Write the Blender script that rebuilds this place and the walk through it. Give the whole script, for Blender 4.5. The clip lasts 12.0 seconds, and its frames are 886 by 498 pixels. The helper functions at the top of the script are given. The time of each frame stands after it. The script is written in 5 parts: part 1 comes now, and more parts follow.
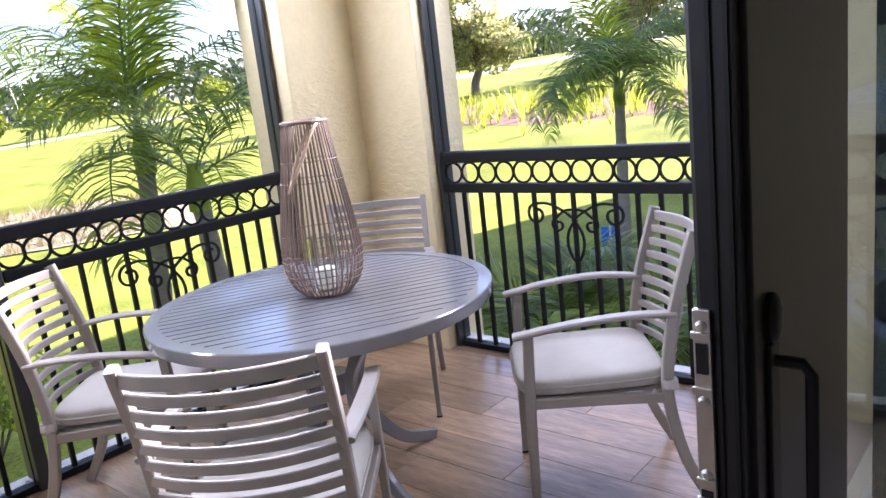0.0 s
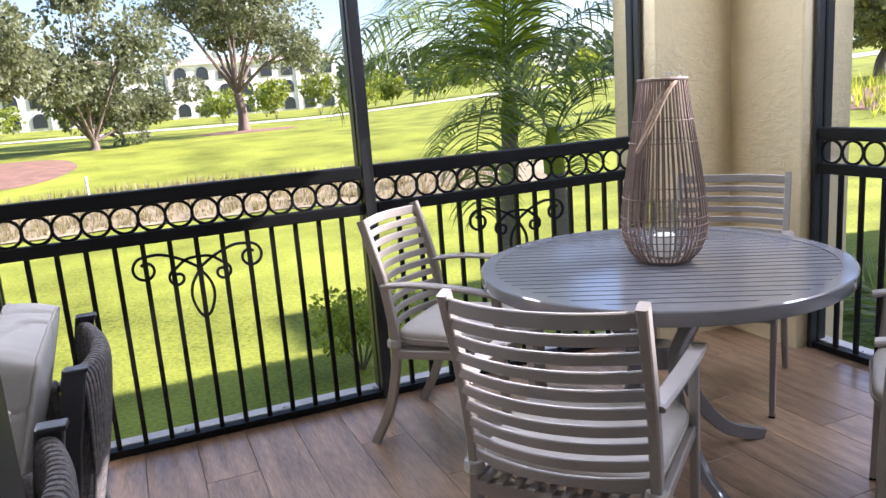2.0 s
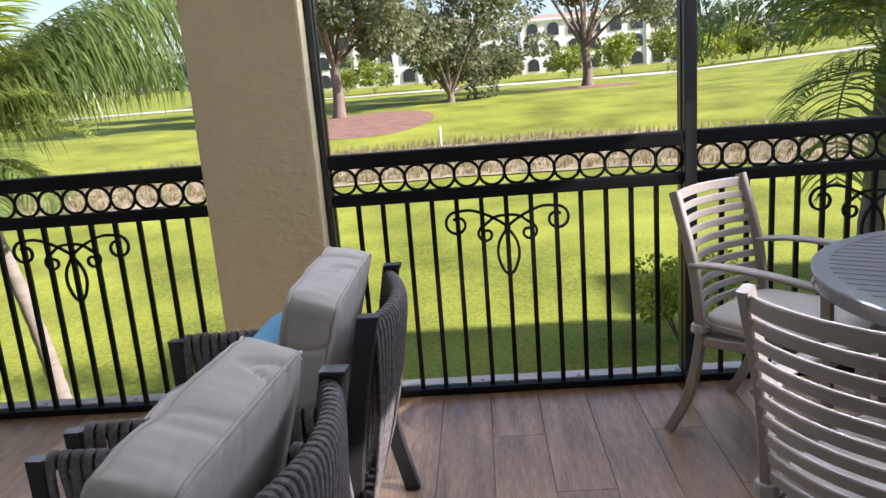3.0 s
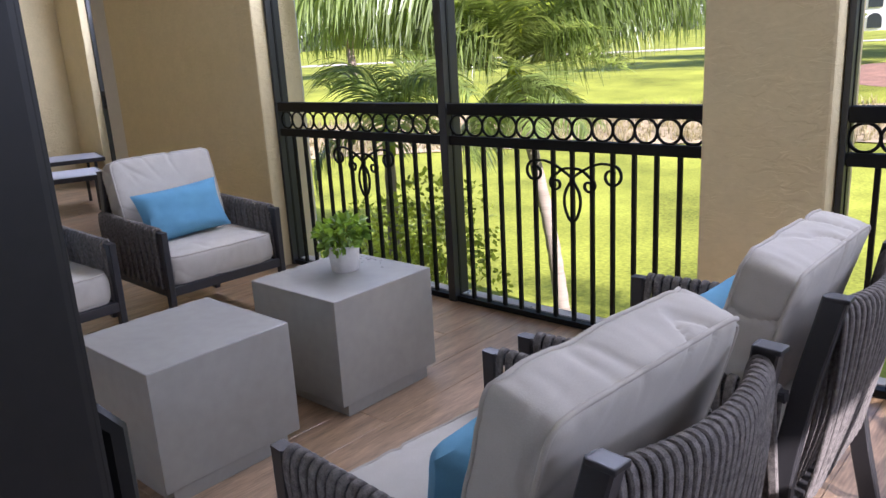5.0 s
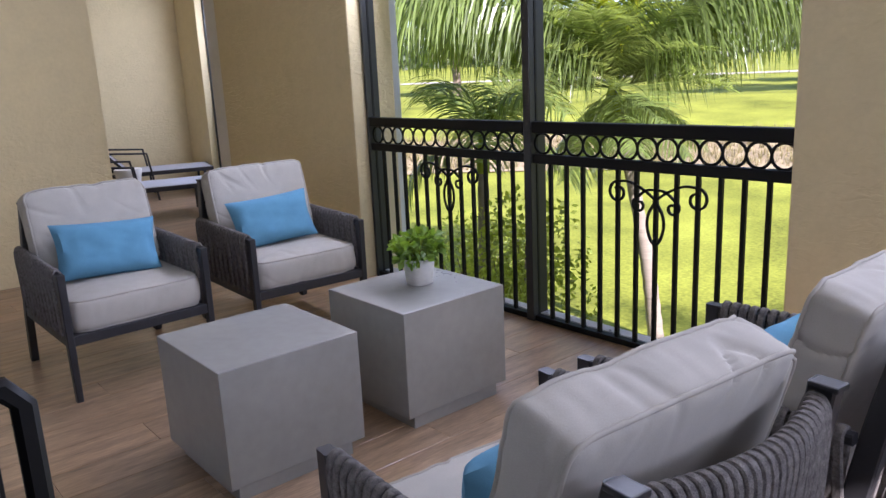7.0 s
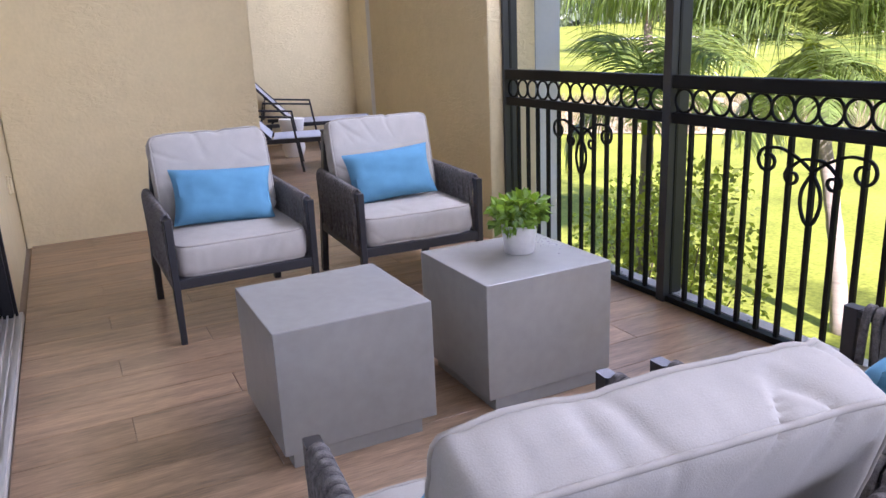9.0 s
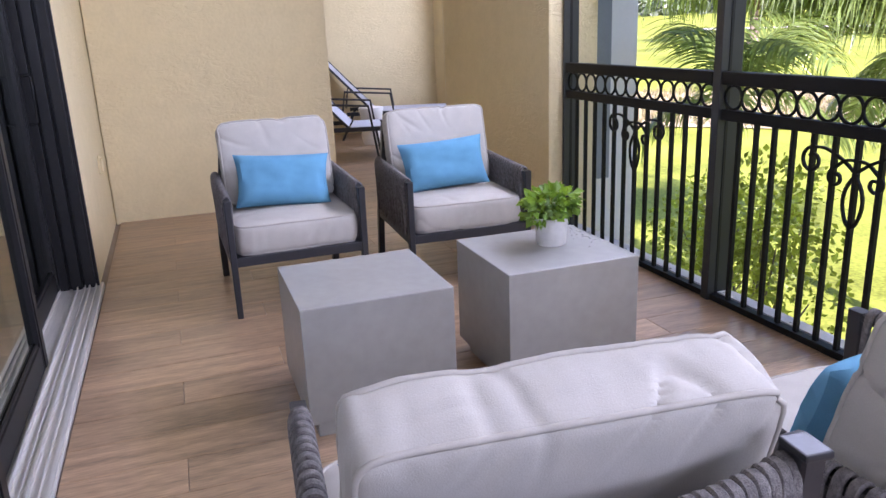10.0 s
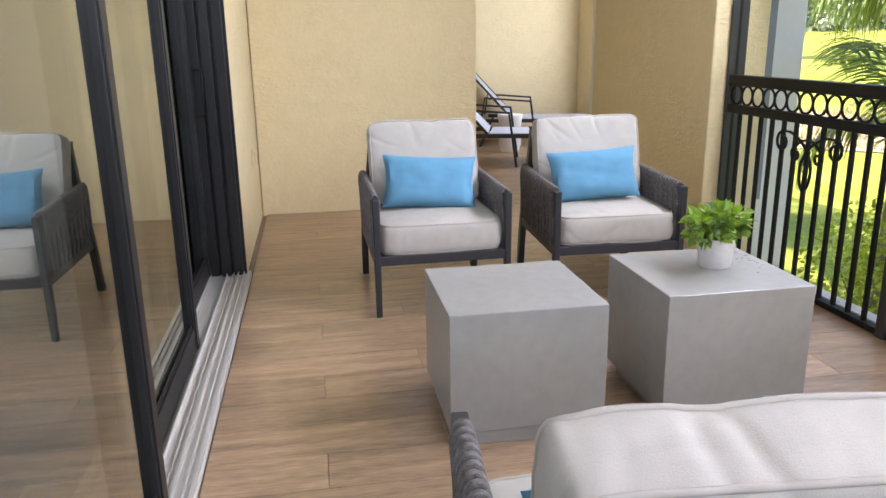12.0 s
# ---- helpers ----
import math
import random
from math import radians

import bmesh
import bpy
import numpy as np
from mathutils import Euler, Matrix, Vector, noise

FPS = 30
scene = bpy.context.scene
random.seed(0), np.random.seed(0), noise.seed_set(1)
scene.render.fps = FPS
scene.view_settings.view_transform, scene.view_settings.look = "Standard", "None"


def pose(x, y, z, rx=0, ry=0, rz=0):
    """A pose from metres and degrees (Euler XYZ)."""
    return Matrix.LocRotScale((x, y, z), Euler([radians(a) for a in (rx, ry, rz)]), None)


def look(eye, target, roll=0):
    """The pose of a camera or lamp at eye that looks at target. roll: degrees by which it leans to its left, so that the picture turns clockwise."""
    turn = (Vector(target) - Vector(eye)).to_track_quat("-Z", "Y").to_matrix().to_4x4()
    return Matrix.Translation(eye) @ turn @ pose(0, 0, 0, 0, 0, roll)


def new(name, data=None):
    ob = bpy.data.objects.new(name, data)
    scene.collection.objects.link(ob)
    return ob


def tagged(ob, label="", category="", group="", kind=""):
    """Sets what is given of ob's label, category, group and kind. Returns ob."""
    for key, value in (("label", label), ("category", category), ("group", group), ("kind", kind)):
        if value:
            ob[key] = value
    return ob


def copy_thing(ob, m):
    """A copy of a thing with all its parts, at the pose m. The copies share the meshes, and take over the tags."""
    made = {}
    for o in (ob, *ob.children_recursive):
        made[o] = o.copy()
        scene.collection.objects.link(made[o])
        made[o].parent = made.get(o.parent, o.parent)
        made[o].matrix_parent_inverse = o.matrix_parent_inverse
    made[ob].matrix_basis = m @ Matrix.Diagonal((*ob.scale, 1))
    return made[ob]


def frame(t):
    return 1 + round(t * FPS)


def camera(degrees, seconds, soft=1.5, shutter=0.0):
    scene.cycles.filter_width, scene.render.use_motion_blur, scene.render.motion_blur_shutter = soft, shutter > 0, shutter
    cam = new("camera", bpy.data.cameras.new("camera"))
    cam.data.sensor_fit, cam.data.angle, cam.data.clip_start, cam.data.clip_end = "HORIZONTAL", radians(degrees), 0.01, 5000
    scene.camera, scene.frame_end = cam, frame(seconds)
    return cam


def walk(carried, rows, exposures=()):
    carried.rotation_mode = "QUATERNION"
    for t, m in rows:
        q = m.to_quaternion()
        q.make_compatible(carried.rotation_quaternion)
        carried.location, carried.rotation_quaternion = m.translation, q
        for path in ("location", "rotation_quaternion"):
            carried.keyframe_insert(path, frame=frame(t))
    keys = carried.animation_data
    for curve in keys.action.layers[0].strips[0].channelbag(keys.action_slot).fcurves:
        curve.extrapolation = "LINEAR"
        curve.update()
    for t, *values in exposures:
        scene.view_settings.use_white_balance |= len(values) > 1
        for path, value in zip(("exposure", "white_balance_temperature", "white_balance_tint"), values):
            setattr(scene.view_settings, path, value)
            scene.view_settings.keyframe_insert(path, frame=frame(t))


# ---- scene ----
cam = camera(61.0, 12.0)
EXPOSURES = [(0, 2.25, 5600, 30), (1.5, 2.25, 5550, 30), (2.0, 1.72, 5650, 26), (2.5, 1.44, 5650, 25), (3.7, 1.08, 5900, 20), (5.5, 1.76, 5550, 31), (7.2, 1.58, 5600, 30), (9.0, 2.05, 5500, 35), (11.0, 2.27, 5700, 31), (12.0, 2.43, 6000, 24)]
PATH = [
    (0, (0.055, 0.069, 1.413), (1.527, 1.354, 0.988), -6.6),
    (0.5, (0.024, 0.052, 1.396), (1.405, 1.44, 0.986), -5.7),
    (1, (0.01, 0.038, 1.392), (1.259, 1.547, 0.986), -5.0),
    (1.5, (0.036, 0.03, 1.366), (1.073, 1.694, 0.971), -4.5),
    (2, (0.096, 0.077, 1.353), (0.839, 1.889, 0.947), -4.3),
    (2.5, (0.149, 0.137, 1.362), (0.493, 2.06, 0.932), -4.4),
    (3, (0.218, 0.177, 1.36), (0.106, 2.122, 0.908), -4.5),
    (3.5, (0.239, 0.244, 1.334), (-0.311, 2.11, 0.867), -4.3),
    (3.7, (0.236, 0.27, 1.328), (-0.476, 2.076, 0.853), -4.1),
    (5.3, (0.342, 0.279, 1.35), (-1.009, 1.66, 0.838), -3.2),
    (5.5, (0.365, 0.294, 1.35), (-1.013, 1.652, 0.846), -3.1),
    (6, (0.398, 0.331, 1.34), (-1.025, 1.652, 0.864), -2.8),
    (6.5, (0.418, 0.345, 1.337), (-1.033, 1.642, 0.876), -2.6),
    (7, (0.383, 0.34, 1.339), (-1.104, 1.596, 0.88), -2.7),
    (8.8, (0.326, 0.717, 1.288), (-1.395, 1.613, 0.746), -2.7),
    (9, (0.33, 0.757, 1.283), (-1.399, 1.606, 0.737), -2.6),
    (9.5, (0.402, 0.868, 1.303), (-1.374, 1.588, 0.735), -2.8),
    (10, (0.515, 0.915, 1.3), (-1.299, 1.54, 0.738), -2.4),
    (10.5, (0.608, 0.899, 1.285), (-1.234, 1.456, 0.736), -1.8),
    (11, (0.668, 0.89, 1.285), (-1.203, 1.345, 0.741), -1.4),
    (11.5, (0.638, 0.879, 1.287), (-1.252, 1.249, 0.747), -1.1),
    (12, (0.403, 0.827, 1.279), (-1.498, 1.147, 0.747), -0.9),
]
walk(cam, [(t, look(e, g, r)) for t, e, g, r in PATH], EXPOSURES)


# ---- world and sun ----
SUN_EL, SUN_AZ = 30.0, -16.0          # elevation, and angle from +x towards +y
world = bpy.data.worlds.new("world")
scene.world = world
world.use_nodes = True
wn = world.node_tree
sky = wn.nodes.new("ShaderNodeTexSky")
sky.sky_type, sky.sun_disc = "NISHITA", False
sky.sun_elevation, sky.sun_rotation = radians(SUN_EL), radians(90 - SUN_AZ)
wn.links.new(sky.outputs[0], wn.nodes["Background"].inputs[0])
wn.nodes["Background"].inputs[1].default_value = 0.085
sun = new("sun", bpy.data.lights.new("sun", "SUN"))
sun.data.energy, sun.data.angle, sun.data.color = 5.0, radians(0.6), (1.0, 0.93, 0.80)
sun_dir = Vector((math.cos(radians(SUN_EL)) * math.cos(radians(SUN_AZ)), math.cos(radians(SUN_EL)) * math.sin(radians(SUN_AZ)), math.sin(radians(SUN_EL))))
sun.matrix_world = look(sun_dir * 60, (0, 0, 0))


def opening_fill(name, eye, target, w, h, watts):
    """An added area lamp in the upper part of an opening, standing in for the sky's light."""
    o = new(name, bpy.data.lights.new(name, "AREA"))
    o.data.shape, o.data.size, o.data.size_y, o.data.energy, o.data.color = "RECTANGLE", w, h, watts, (0.86, 0.93, 1.0)
    o.matrix_world = look(eye, target)


# Fill lamps added above the view; no such fixtures hang in the openings.
opening_fill("fill_front_right", (1.05, 3.30, 2.20), (1.05, 1.2, 1.3), 2.8, 0.40, 22)
opening_fill("fill_front_left", (-2.3, 3.30, 2.20), (-2.3, 1.2, 1.85), 2.7, 0.40, 27)
opening_fill("fill_side", (3.15, 1.55, 2.25), (1.0, 1.55, 1.3), 2.1, 0.40, 14)
opening_fill("fill_far", (-7.4, 4.6, 2.2), (-7.4, 2.4, 1.3), 2.2, 0.42, 20)

# ---- materials ----
def mat(name, base, rough=0.6, metal=0.0, vary=0.15, scale=6.0, fine=60.0, bump=0.1, stretch=(1, 1, 1), spec=0.5, tint=None, per_piece=0.0, world_space=False):
    """A surface with two scales of variation in tone and a fine relief."""
    m = bpy.data.materials.new(name)
    m.use_nodes = True
    nt = m.node_tree
    n, l = nt.nodes, nt.links
    b = n["Principled BSDF"]
    co = n.new("ShaderNodeNewGeometry") if world_space else n.new("ShaderNodeTexCoord")
    mp = n.new("ShaderNodeMapping")
    mp.inputs["Scale"].default_value = stretch
    l.new(co.outputs["Position" if world_space else "Object"], mp.inputs[0])
    n1, n2 = n.new("ShaderNodeTexNoise"), n.new("ShaderNodeTexNoise")
    for x, sc in ((n1, scale), (n2, fine)):
        x.inputs["Scale"].default_value, x.inputs["Detail"].default_value = sc, 4
        l.new(mp.outputs[0], x.inputs["Vector"])
    dark = tuple(c * (1 - vary) for c in base)
    light = tuple(min(1, c * (1 + vary)) for c in (tint or base))
    r1 = n.new("ShaderNodeMix")
    r1.data_type = "RGBA"
    r1.inputs["A"].default_value, r1.inputs["B"].default_value = (*dark, 1), (*light, 1)
    add = n.new("ShaderNodeMath")
    add.operation = "MULTIPLY_ADD"
    add.inputs[1].default_value, add.inputs[2].default_value = 0.45, 0.0
    l.new(n2.outputs["Fac"], add.inputs[0])
    add2 = n.new("ShaderNodeMath")
    add2.operation = "MULTIPLY_ADD"
    add2.inputs[1].default_value = 0.55
    l.new(n1.outputs["Fac"], add2.inputs[0])
    l.new(add.outputs[0], add2.inputs[2])
    rng = n.new("ShaderNodeMapRange")
    rng.inputs["From Min"].default_value, rng.inputs["From Max"].default_value = 0.3, 0.7
    l.new(add2.outputs[0], rng.inputs[0])
    l.new(rng.outputs[0], r1.inputs["Factor"])
    out = r1.outputs["Result"]
    if per_piece:
        info = n.new("ShaderNodeObjectInfo")
        pr = n.new("ShaderNodeMapRange")
        pr.inputs["To Min"].default_value, pr.inputs["To Max"].default_value = 1 - per_piece, 1 + per_piece
        l.new(info.outputs["Random"], pr.inputs[0])
        hs = n.new("ShaderNodeHueSaturation")
        l.new(pr.outputs[0], hs.inputs["Value"])
        l.new(out, hs.inputs["Color"])
        out = hs.outputs[0]
    l.new(out, b.inputs["Base Color"])
    b.inputs["Roughness"].default_value, b.inputs["Metallic"].default_value = rough, metal
    b.inputs["Specular IOR Level"].default_value = spec
    if bump:
        bp = n.new("ShaderNodeBump")
        bp.inputs["Strength"].default_value, bp.inputs["Distance"].default_value = bump, 0.01
        l.new(add2.outputs[0], bp.inputs["Height"])
        l.new(bp.outputs[0], b.inputs["Normal"])
    return m


def leaf_mat(name, base, vary=0.35, trans=0.35, rough=0.45):
    """Foliage: tone by leaf, with light let through."""
    m = mat(name, base, rough, vary=vary, scale=1.2, fine=9.0, bump=0)
    n, l = m.node_tree.nodes, m.node_tree.links
    b = n["Principled BSDF"]
    geo, hs, rr = n.new("ShaderNodeNewGeometry"), n.new("ShaderNodeHueSaturation"), n.new("ShaderNodeMapRange")
    rr.inputs["To Min"].default_value, rr.inputs["To Max"].default_value = 0.6, 1.45
    l.new(geo.outputs["Random Per Island"], rr.inputs[0])
    l.new(rr.outputs[0], hs.inputs["Value"])
    l.new(b.inputs["Base Color"].links[0].from_socket, hs.inputs["Color"])
    l.new(hs.outputs[0], b.inputs["Base Color"])
    tr, mx = n.new("ShaderNodeBsdfTranslucent"), n.new("ShaderNodeMixShader")
    hs2 = n.new("ShaderNodeHueSaturation")
    hs2.inputs["Hue"].default_value, hs2.inputs["Saturation"].default_value, hs2.inputs["Value"].default_value = 0.48, 1.15, 1.8
    l.new(hs.outputs[0], hs2.inputs["Color"])
    l.new(hs2.outputs[0], tr.inputs[0])
    mx.inputs[0].default_value = trans
    l.new(b.outputs[0], mx.inputs[1])
    l.new(tr.outputs[0], mx.inputs[2])
    l.new(mx.outputs[0], n["Material Output"].inputs[0])
    return m


M_STUCCO = mat("stucco", (0.70, 0.585, 0.345), 0.9, vary=0.05, scale=9, fine=38, bump=0.55, spec=0.2, world_space=True)


def knockdown(m):
    """Adds patches of trowelled relief to a stucco."""
    n, l = m.node_tree.nodes, m.node_tree.links
    old = n["Bump"]
    geo, wv, mk, mul, b2 = n.new("ShaderNodeNewGeometry"), n.new("ShaderNodeTexNoise"), n.new("ShaderNodeTexNoise"), n.new("ShaderNodeMath"), n.new("ShaderNodeBump")
    mp, rg, rk = n.new("ShaderNodeMapping"), n.new("ShaderNodeMapRange"), n.new("ShaderNodeMapRange")
    mp.inputs["Scale"].default_value = (1, 1, 2.2)
    l.new(geo.outputs["Position"], mp.inputs[0])
    l.new(mp.outputs[0], wv.inputs["Vector"])
    l.new(geo.outputs["Position"], mk.inputs["Vector"])
    wv.inputs["Scale"].default_value, wv.inputs["Detail"].default_value, wv.inputs["Distortion"].default_value = 11, 3, 1.2
    mk.inputs["Scale"].default_value, mk.inputs["Detail"].default_value = 1.6, 2
    rg.inputs["From Min"].default_value, rg.inputs["From Max"].default_value = 0.46, 0.56
    rk.inputs["From Min"].default_value, rk.inputs["From Max"].default_value = 0.42, 0.62
    l.new(wv.outputs["Fac"], rg.inputs[0])
    l.new(mk.outputs["Fac"], rk.inputs[0])
    mul.operation = "MULTIPLY"
    l.new(rg.outputs[0], mul.inputs[0])
    l.new(rk.outputs[0], mul.inputs[1])
    b2.inputs["Strength"].default_value, b2.inputs["Distance"].default_value = 0.6, 0.004
    l.new(mul.outputs[0], b2.inputs["Height"])
    l.new(old.outputs[0], b2.inputs["Normal"])
    l.new(b2.outputs[0], n["Principled BSDF"].inputs["Normal"])


knockdown(M_STUCCO)
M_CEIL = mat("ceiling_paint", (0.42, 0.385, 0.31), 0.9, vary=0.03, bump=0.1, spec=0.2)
M_INNER = mat("room_paint", (0.36, 0.34, 0.30), 0.85, vary=0.03, bump=0.05)
M_INFLOOR = mat("room_floor", (0.35, 0.30, 0.26), 0.5, vary=0.1)
M_BRONZE = mat("dark_bronze_paint", (0.009, 0.0083, 0.008), 0.45, vary=0.25, scale=4, fine=120, bump=0.02, spec=0.32)
M_IRON = mat("black_iron_paint", (0.0045, 0.0042, 0.0040), 0.5, vary=0.3, scale=8, fine=90, bump=0.04, spec=0.25)
M_POST = mat("grey_bronze_paint", (0.027, 0.027, 0.027), 0.4, vary=0.2, scale=4, fine=120, bump=0.02, spec=0.5)
M_STEEL = mat("steel", (0.55, 0.53, 0.5), 0.3, 1.0, vary=0.15, bump=0.03)
M_ALU = mat("sill_aluminium", (0.62, 0.59, 0.54), 0.4, 0.4, vary=0.2, scale=3, fine=40, stretch=(0.2, 4, 4), bump=0.05)
M_LEDGE = mat("ledge_concrete", (0.62, 0.60, 0.57), 0.8, vary=0.12, scale=5, bump=0.2)
M_TAUPE = mat("taupe_metal", (0.31, 0.276, 0.238), 0.42, 0.15, vary=0.05, scale=10, fine=150, bump=0.02)
M_TABLE = mat("table_metal", (0.26, 0.26, 0.27), 0.11, 0.3, vary=0.05, scale=8, fine=150, bump=0.02)
M_CHARCOAL = mat("charcoal_metal", (0.030, 0.029, 0.031), 0.45, 0.2, vary=0.1, scale=10, fine=140, bump=0.03)
M_CUSH = mat("cushion_cloth", (0.425, 0.395, 0.345), 0.95, vary=0.08, scale=14, fine=420, bump=0.16, spec=0.15)
M_PIPING = mat("piping_cloth", (0.40, 0.368, 0.318), 0.95, vary=0.06, scale=30, fine=500, bump=0.1, spec=0.15)
M_BLUE = mat("blue_cloth", (0.115, 0.275, 0.40), 0.9, vary=0.10, scale=16, fine=420, bump=0.12, spec=0.15)
M_ROPE = mat("grey_rope", (0.145, 0.131, 0.122), 0.95, vary=0.6, scale=70, fine=420, bump=0.5, spec=0.15)
M_CONC = mat("smooth_concrete", (0.27, 0.262, 0.238), 0.36, vary=0.12, scale=3, fine=22, bump=0.06)
M_POT = mat("pot_cement", (0.62, 0.59, 0.55), 0.85, vary=0.08, scale=14, bump=0.1)
M_WICKER = mat("rattan", (0.21, 0.145, 0.105), 0.65, vary=0.3, scale=12, fine=120, stretch=(1, 1, 0.3), bump=0.2)
M_JUTE = mat("jute", (0.42, 0.31, 0.21), 0.95, vary=0.25, scale=60, fine=200, bump=0.4)
M_CANDLE = mat("candle_wax", (0.85, 0.80, 0.70), 0.5, vary=0.03, bump=0)
M_WHITE = mat("white_glaze", (0.75, 0.74, 0.72), 0.4, vary=0.04, bump=0.02)
M_SLING = mat("grey_sling", (0.44, 0.45, 0.50), 0.8, vary=0.08, scale=20, fine=300, bump=0.1)
M_FACADE = mat("facade_white", (0.75, 0.72, 0.66), 0.9, vary=0.04, scale=2, fine=20, bump=0.2, world_space=True)
M_CREAM = mat("facade_cream", (0.72, 0.62, 0.44), 0.9, vary=0.05, scale=2, fine=20, bump=0.2, world_space=True)
M_TILE = mat("roof_tile", (0.40, 0.27, 0.20), 0.8, vary=0.25, scale=1, fine=4, bump=0.3)
M_DARKWIN = mat("dark_window", (0.03, 0.035, 0.04), 0.15, vary=0.3, bump=0)
M_SHUTTER = mat("grey_shutter", (0.22, 0.23, 0.24), 0.6, vary=0.1)
M_BARK = mat("bark", (0.17, 0.13, 0.10), 0.95, vary=0.35, scale=3, fine=18, stretch=(1, 1, 0.25), bump=0.8)
M_PALMBARK = mat("palm_bark", (0.25, 0.21, 0.165), 0.95, vary=0.25, scale=3, fine=14, stretch=(0.3, 0.3, 3), bump=0.6)
M_MULCH = mat("mulch", (0.24, 0.13, 0.085), 1.0, vary=0.4, scale=1.5, fine=14, bump=0.6)
M_PATH = mat("cart_path", (0.55, 0.49, 0.42), 0.9, vary=0.1, scale=0.6, fine=6, bump=0.1)
M_STRAW = mat("straw_mulch", (0.34, 0.27, 0.16), 1.0, vary=0.35, scale=0.9, fine=7, bump=0.6)
M_ASPHALT = mat("asphalt", (0.10, 0.10, 0.10), 0.9, vary=0.2, scale=2, fine=40)
M_CARPAINT = mat("car_paint", (0.55, 0.58, 0.62), 0.25, 0.4, vary=0.03, bump=0)
M_TYRE = mat("tyre", (0.02, 0.02, 0.02), 0.8, vary=0.2)
M_SIGN = mat("sign_blue", (0.02, 0.16, 0.55), 0.4, vary=0.04, bump=0)
M_PALM = leaf_mat("palm_leaf", (0.165, 0.22, 0.066), trans=0.55, rough=0.32)
M_PALMY = leaf_mat("young_palm_leaf", (0.24, 0.30, 0.04), trans=0.55)
# Lighter copy of the oak leaf, with sunlight put into its colour.
M_OAKSUN = leaf_mat("sunlit_oak_leaf", (0.27, 0.28, 0.12), trans=0.5)
M_OAK = leaf_mat("oak_leaf", (0.15, 0.165, 0.085), trans=0.35)
M_BUSH = leaf_mat("bush_leaf", (0.25, 0.30, 0.06), trans=0.55)
M_HEDGE = leaf_mat("hedge_leaf", (0.17, 0.21, 0.035), trans=0.4)
M_POTLEAF = leaf_mat("pot_leaf", (0.15, 0.25, 0.04), trans=0.35)
M_WOODS = leaf_mat("woods_leaf", (0.075, 0.095, 0.05), trans=0.2)
M_DRY = leaf_mat("dry_grass", (0.24, 0.21, 0.095), trans=0.3)


def plank_mat():
    m = mat("plank_tile", (0.32, 0.208, 0.122), 0.29, vary=0.62, scale=5, fine=34, stretch=(4.5, 0.42, 1), bump=0.05, spec=1.0, per_piece=0.17)
    n, l = m.node_tree.nodes, m.node_tree.links
    mp, info = n["Mapping"], n["Object Info"]
    cx = n.new("ShaderNodeCombineXYZ")
    mul = n.new("ShaderNodeMath")
    mul.operation = "MULTIPLY"
    mul.inputs[1].default_value = 80
    l.new(info.outputs["Random"], mul.inputs[0])
    l.new(mul.outputs[0], cx.inputs[0])
    l.new(mul.outputs[0], cx.inputs[1])
    l.new(cx.outputs[0], mp.inputs["Location"])
    return m


def lawn_mat():
    m = mat("lawn", (0.19, 0.225, 0.025), 0.9, vary=0.6, scale=0.35, fine=16.0, bump=1.0, tint=(0.25, 0.27, 0.035), spec=0.15, world_space=True)
    return m


M_PLANK, M_LAWN = plank_mat(), lawn_mat()
M_GROUT = mat("grout", (0.27, 0.21, 0.16), 0.9, vary=0.1)


def glass_mat(name, tint, coat):
    """Clear or tinted glass with a reflecting coating."""
    m = bpy.data.materials.new(name)
    m.use_nodes = True
    n, l = m.node_tree.nodes, m.node_tree.links
    gs, gl, mx = n.new("ShaderNodeBsdfGlass"), n.new("ShaderNodeBsdfGlossy"), n.new("ShaderNodeMixShader")
    gs.inputs["Color"].default_value, gs.inputs["IOR"].default_value, gs.inputs["Roughness"].default_value = (*tint, 1), 1.48, 0.0
    gl.inputs["Roughness"].default_value = 0.0
    mx.inputs[0].default_value = coat
    l.new(gs.outputs[0], mx.inputs[1])
    l.new(gl.outputs[0], mx.inputs[2])
    l.new(mx.outputs[0], n["Material Output"].inputs[0])
    return m


M_GLASS = glass_mat("door_glass", (0.84, 0.89, 0.84), 0.42)
M_CLEAR = glass_mat("clear_glass", (0.97, 0.98, 0.97), 0.0)


# ---- mesh helpers ----
def finish(name, bm, material, smooth=False):
    me = bpy.data.meshes.new(name)
    bmesh.ops.recalc_face_normals(bm, faces=bm.faces)
    bm.to_mesh(me)
    bm.free()
    me.materials.append(material)
    if smooth:
        me.polygons.foreach_set("use_smooth", [True] * len(me.polygons))
        me.set_sharp_from_angle(angle=radians(40))
    return me


def raw(name, verts, faces, material, smooth=False):
    me = bpy.data.meshes.new(name)
    me.from_pydata([tuple(v) for v in verts], [], faces)
    me.materials.append(material)
    if smooth:
        me.polygons.foreach_set("use_smooth", [True] * len(me.polygons))
    return me


def part(name, bm, material, parent, label="", smooth=False):
    me = bm if isinstance(bm, bpy.types.Mesh) else finish(name, bm, material, smooth)
    ob = new(name, me)
    ob.parent = parent
    if label:
        ob["label"] = label
    return ob


def thing(name, m, label, category, group="", kind=""):
    ob = new(name)
    ob.empty_display_size = 0.05
    ob.matrix_world = m
    return tagged(ob, label, category, group, kind)


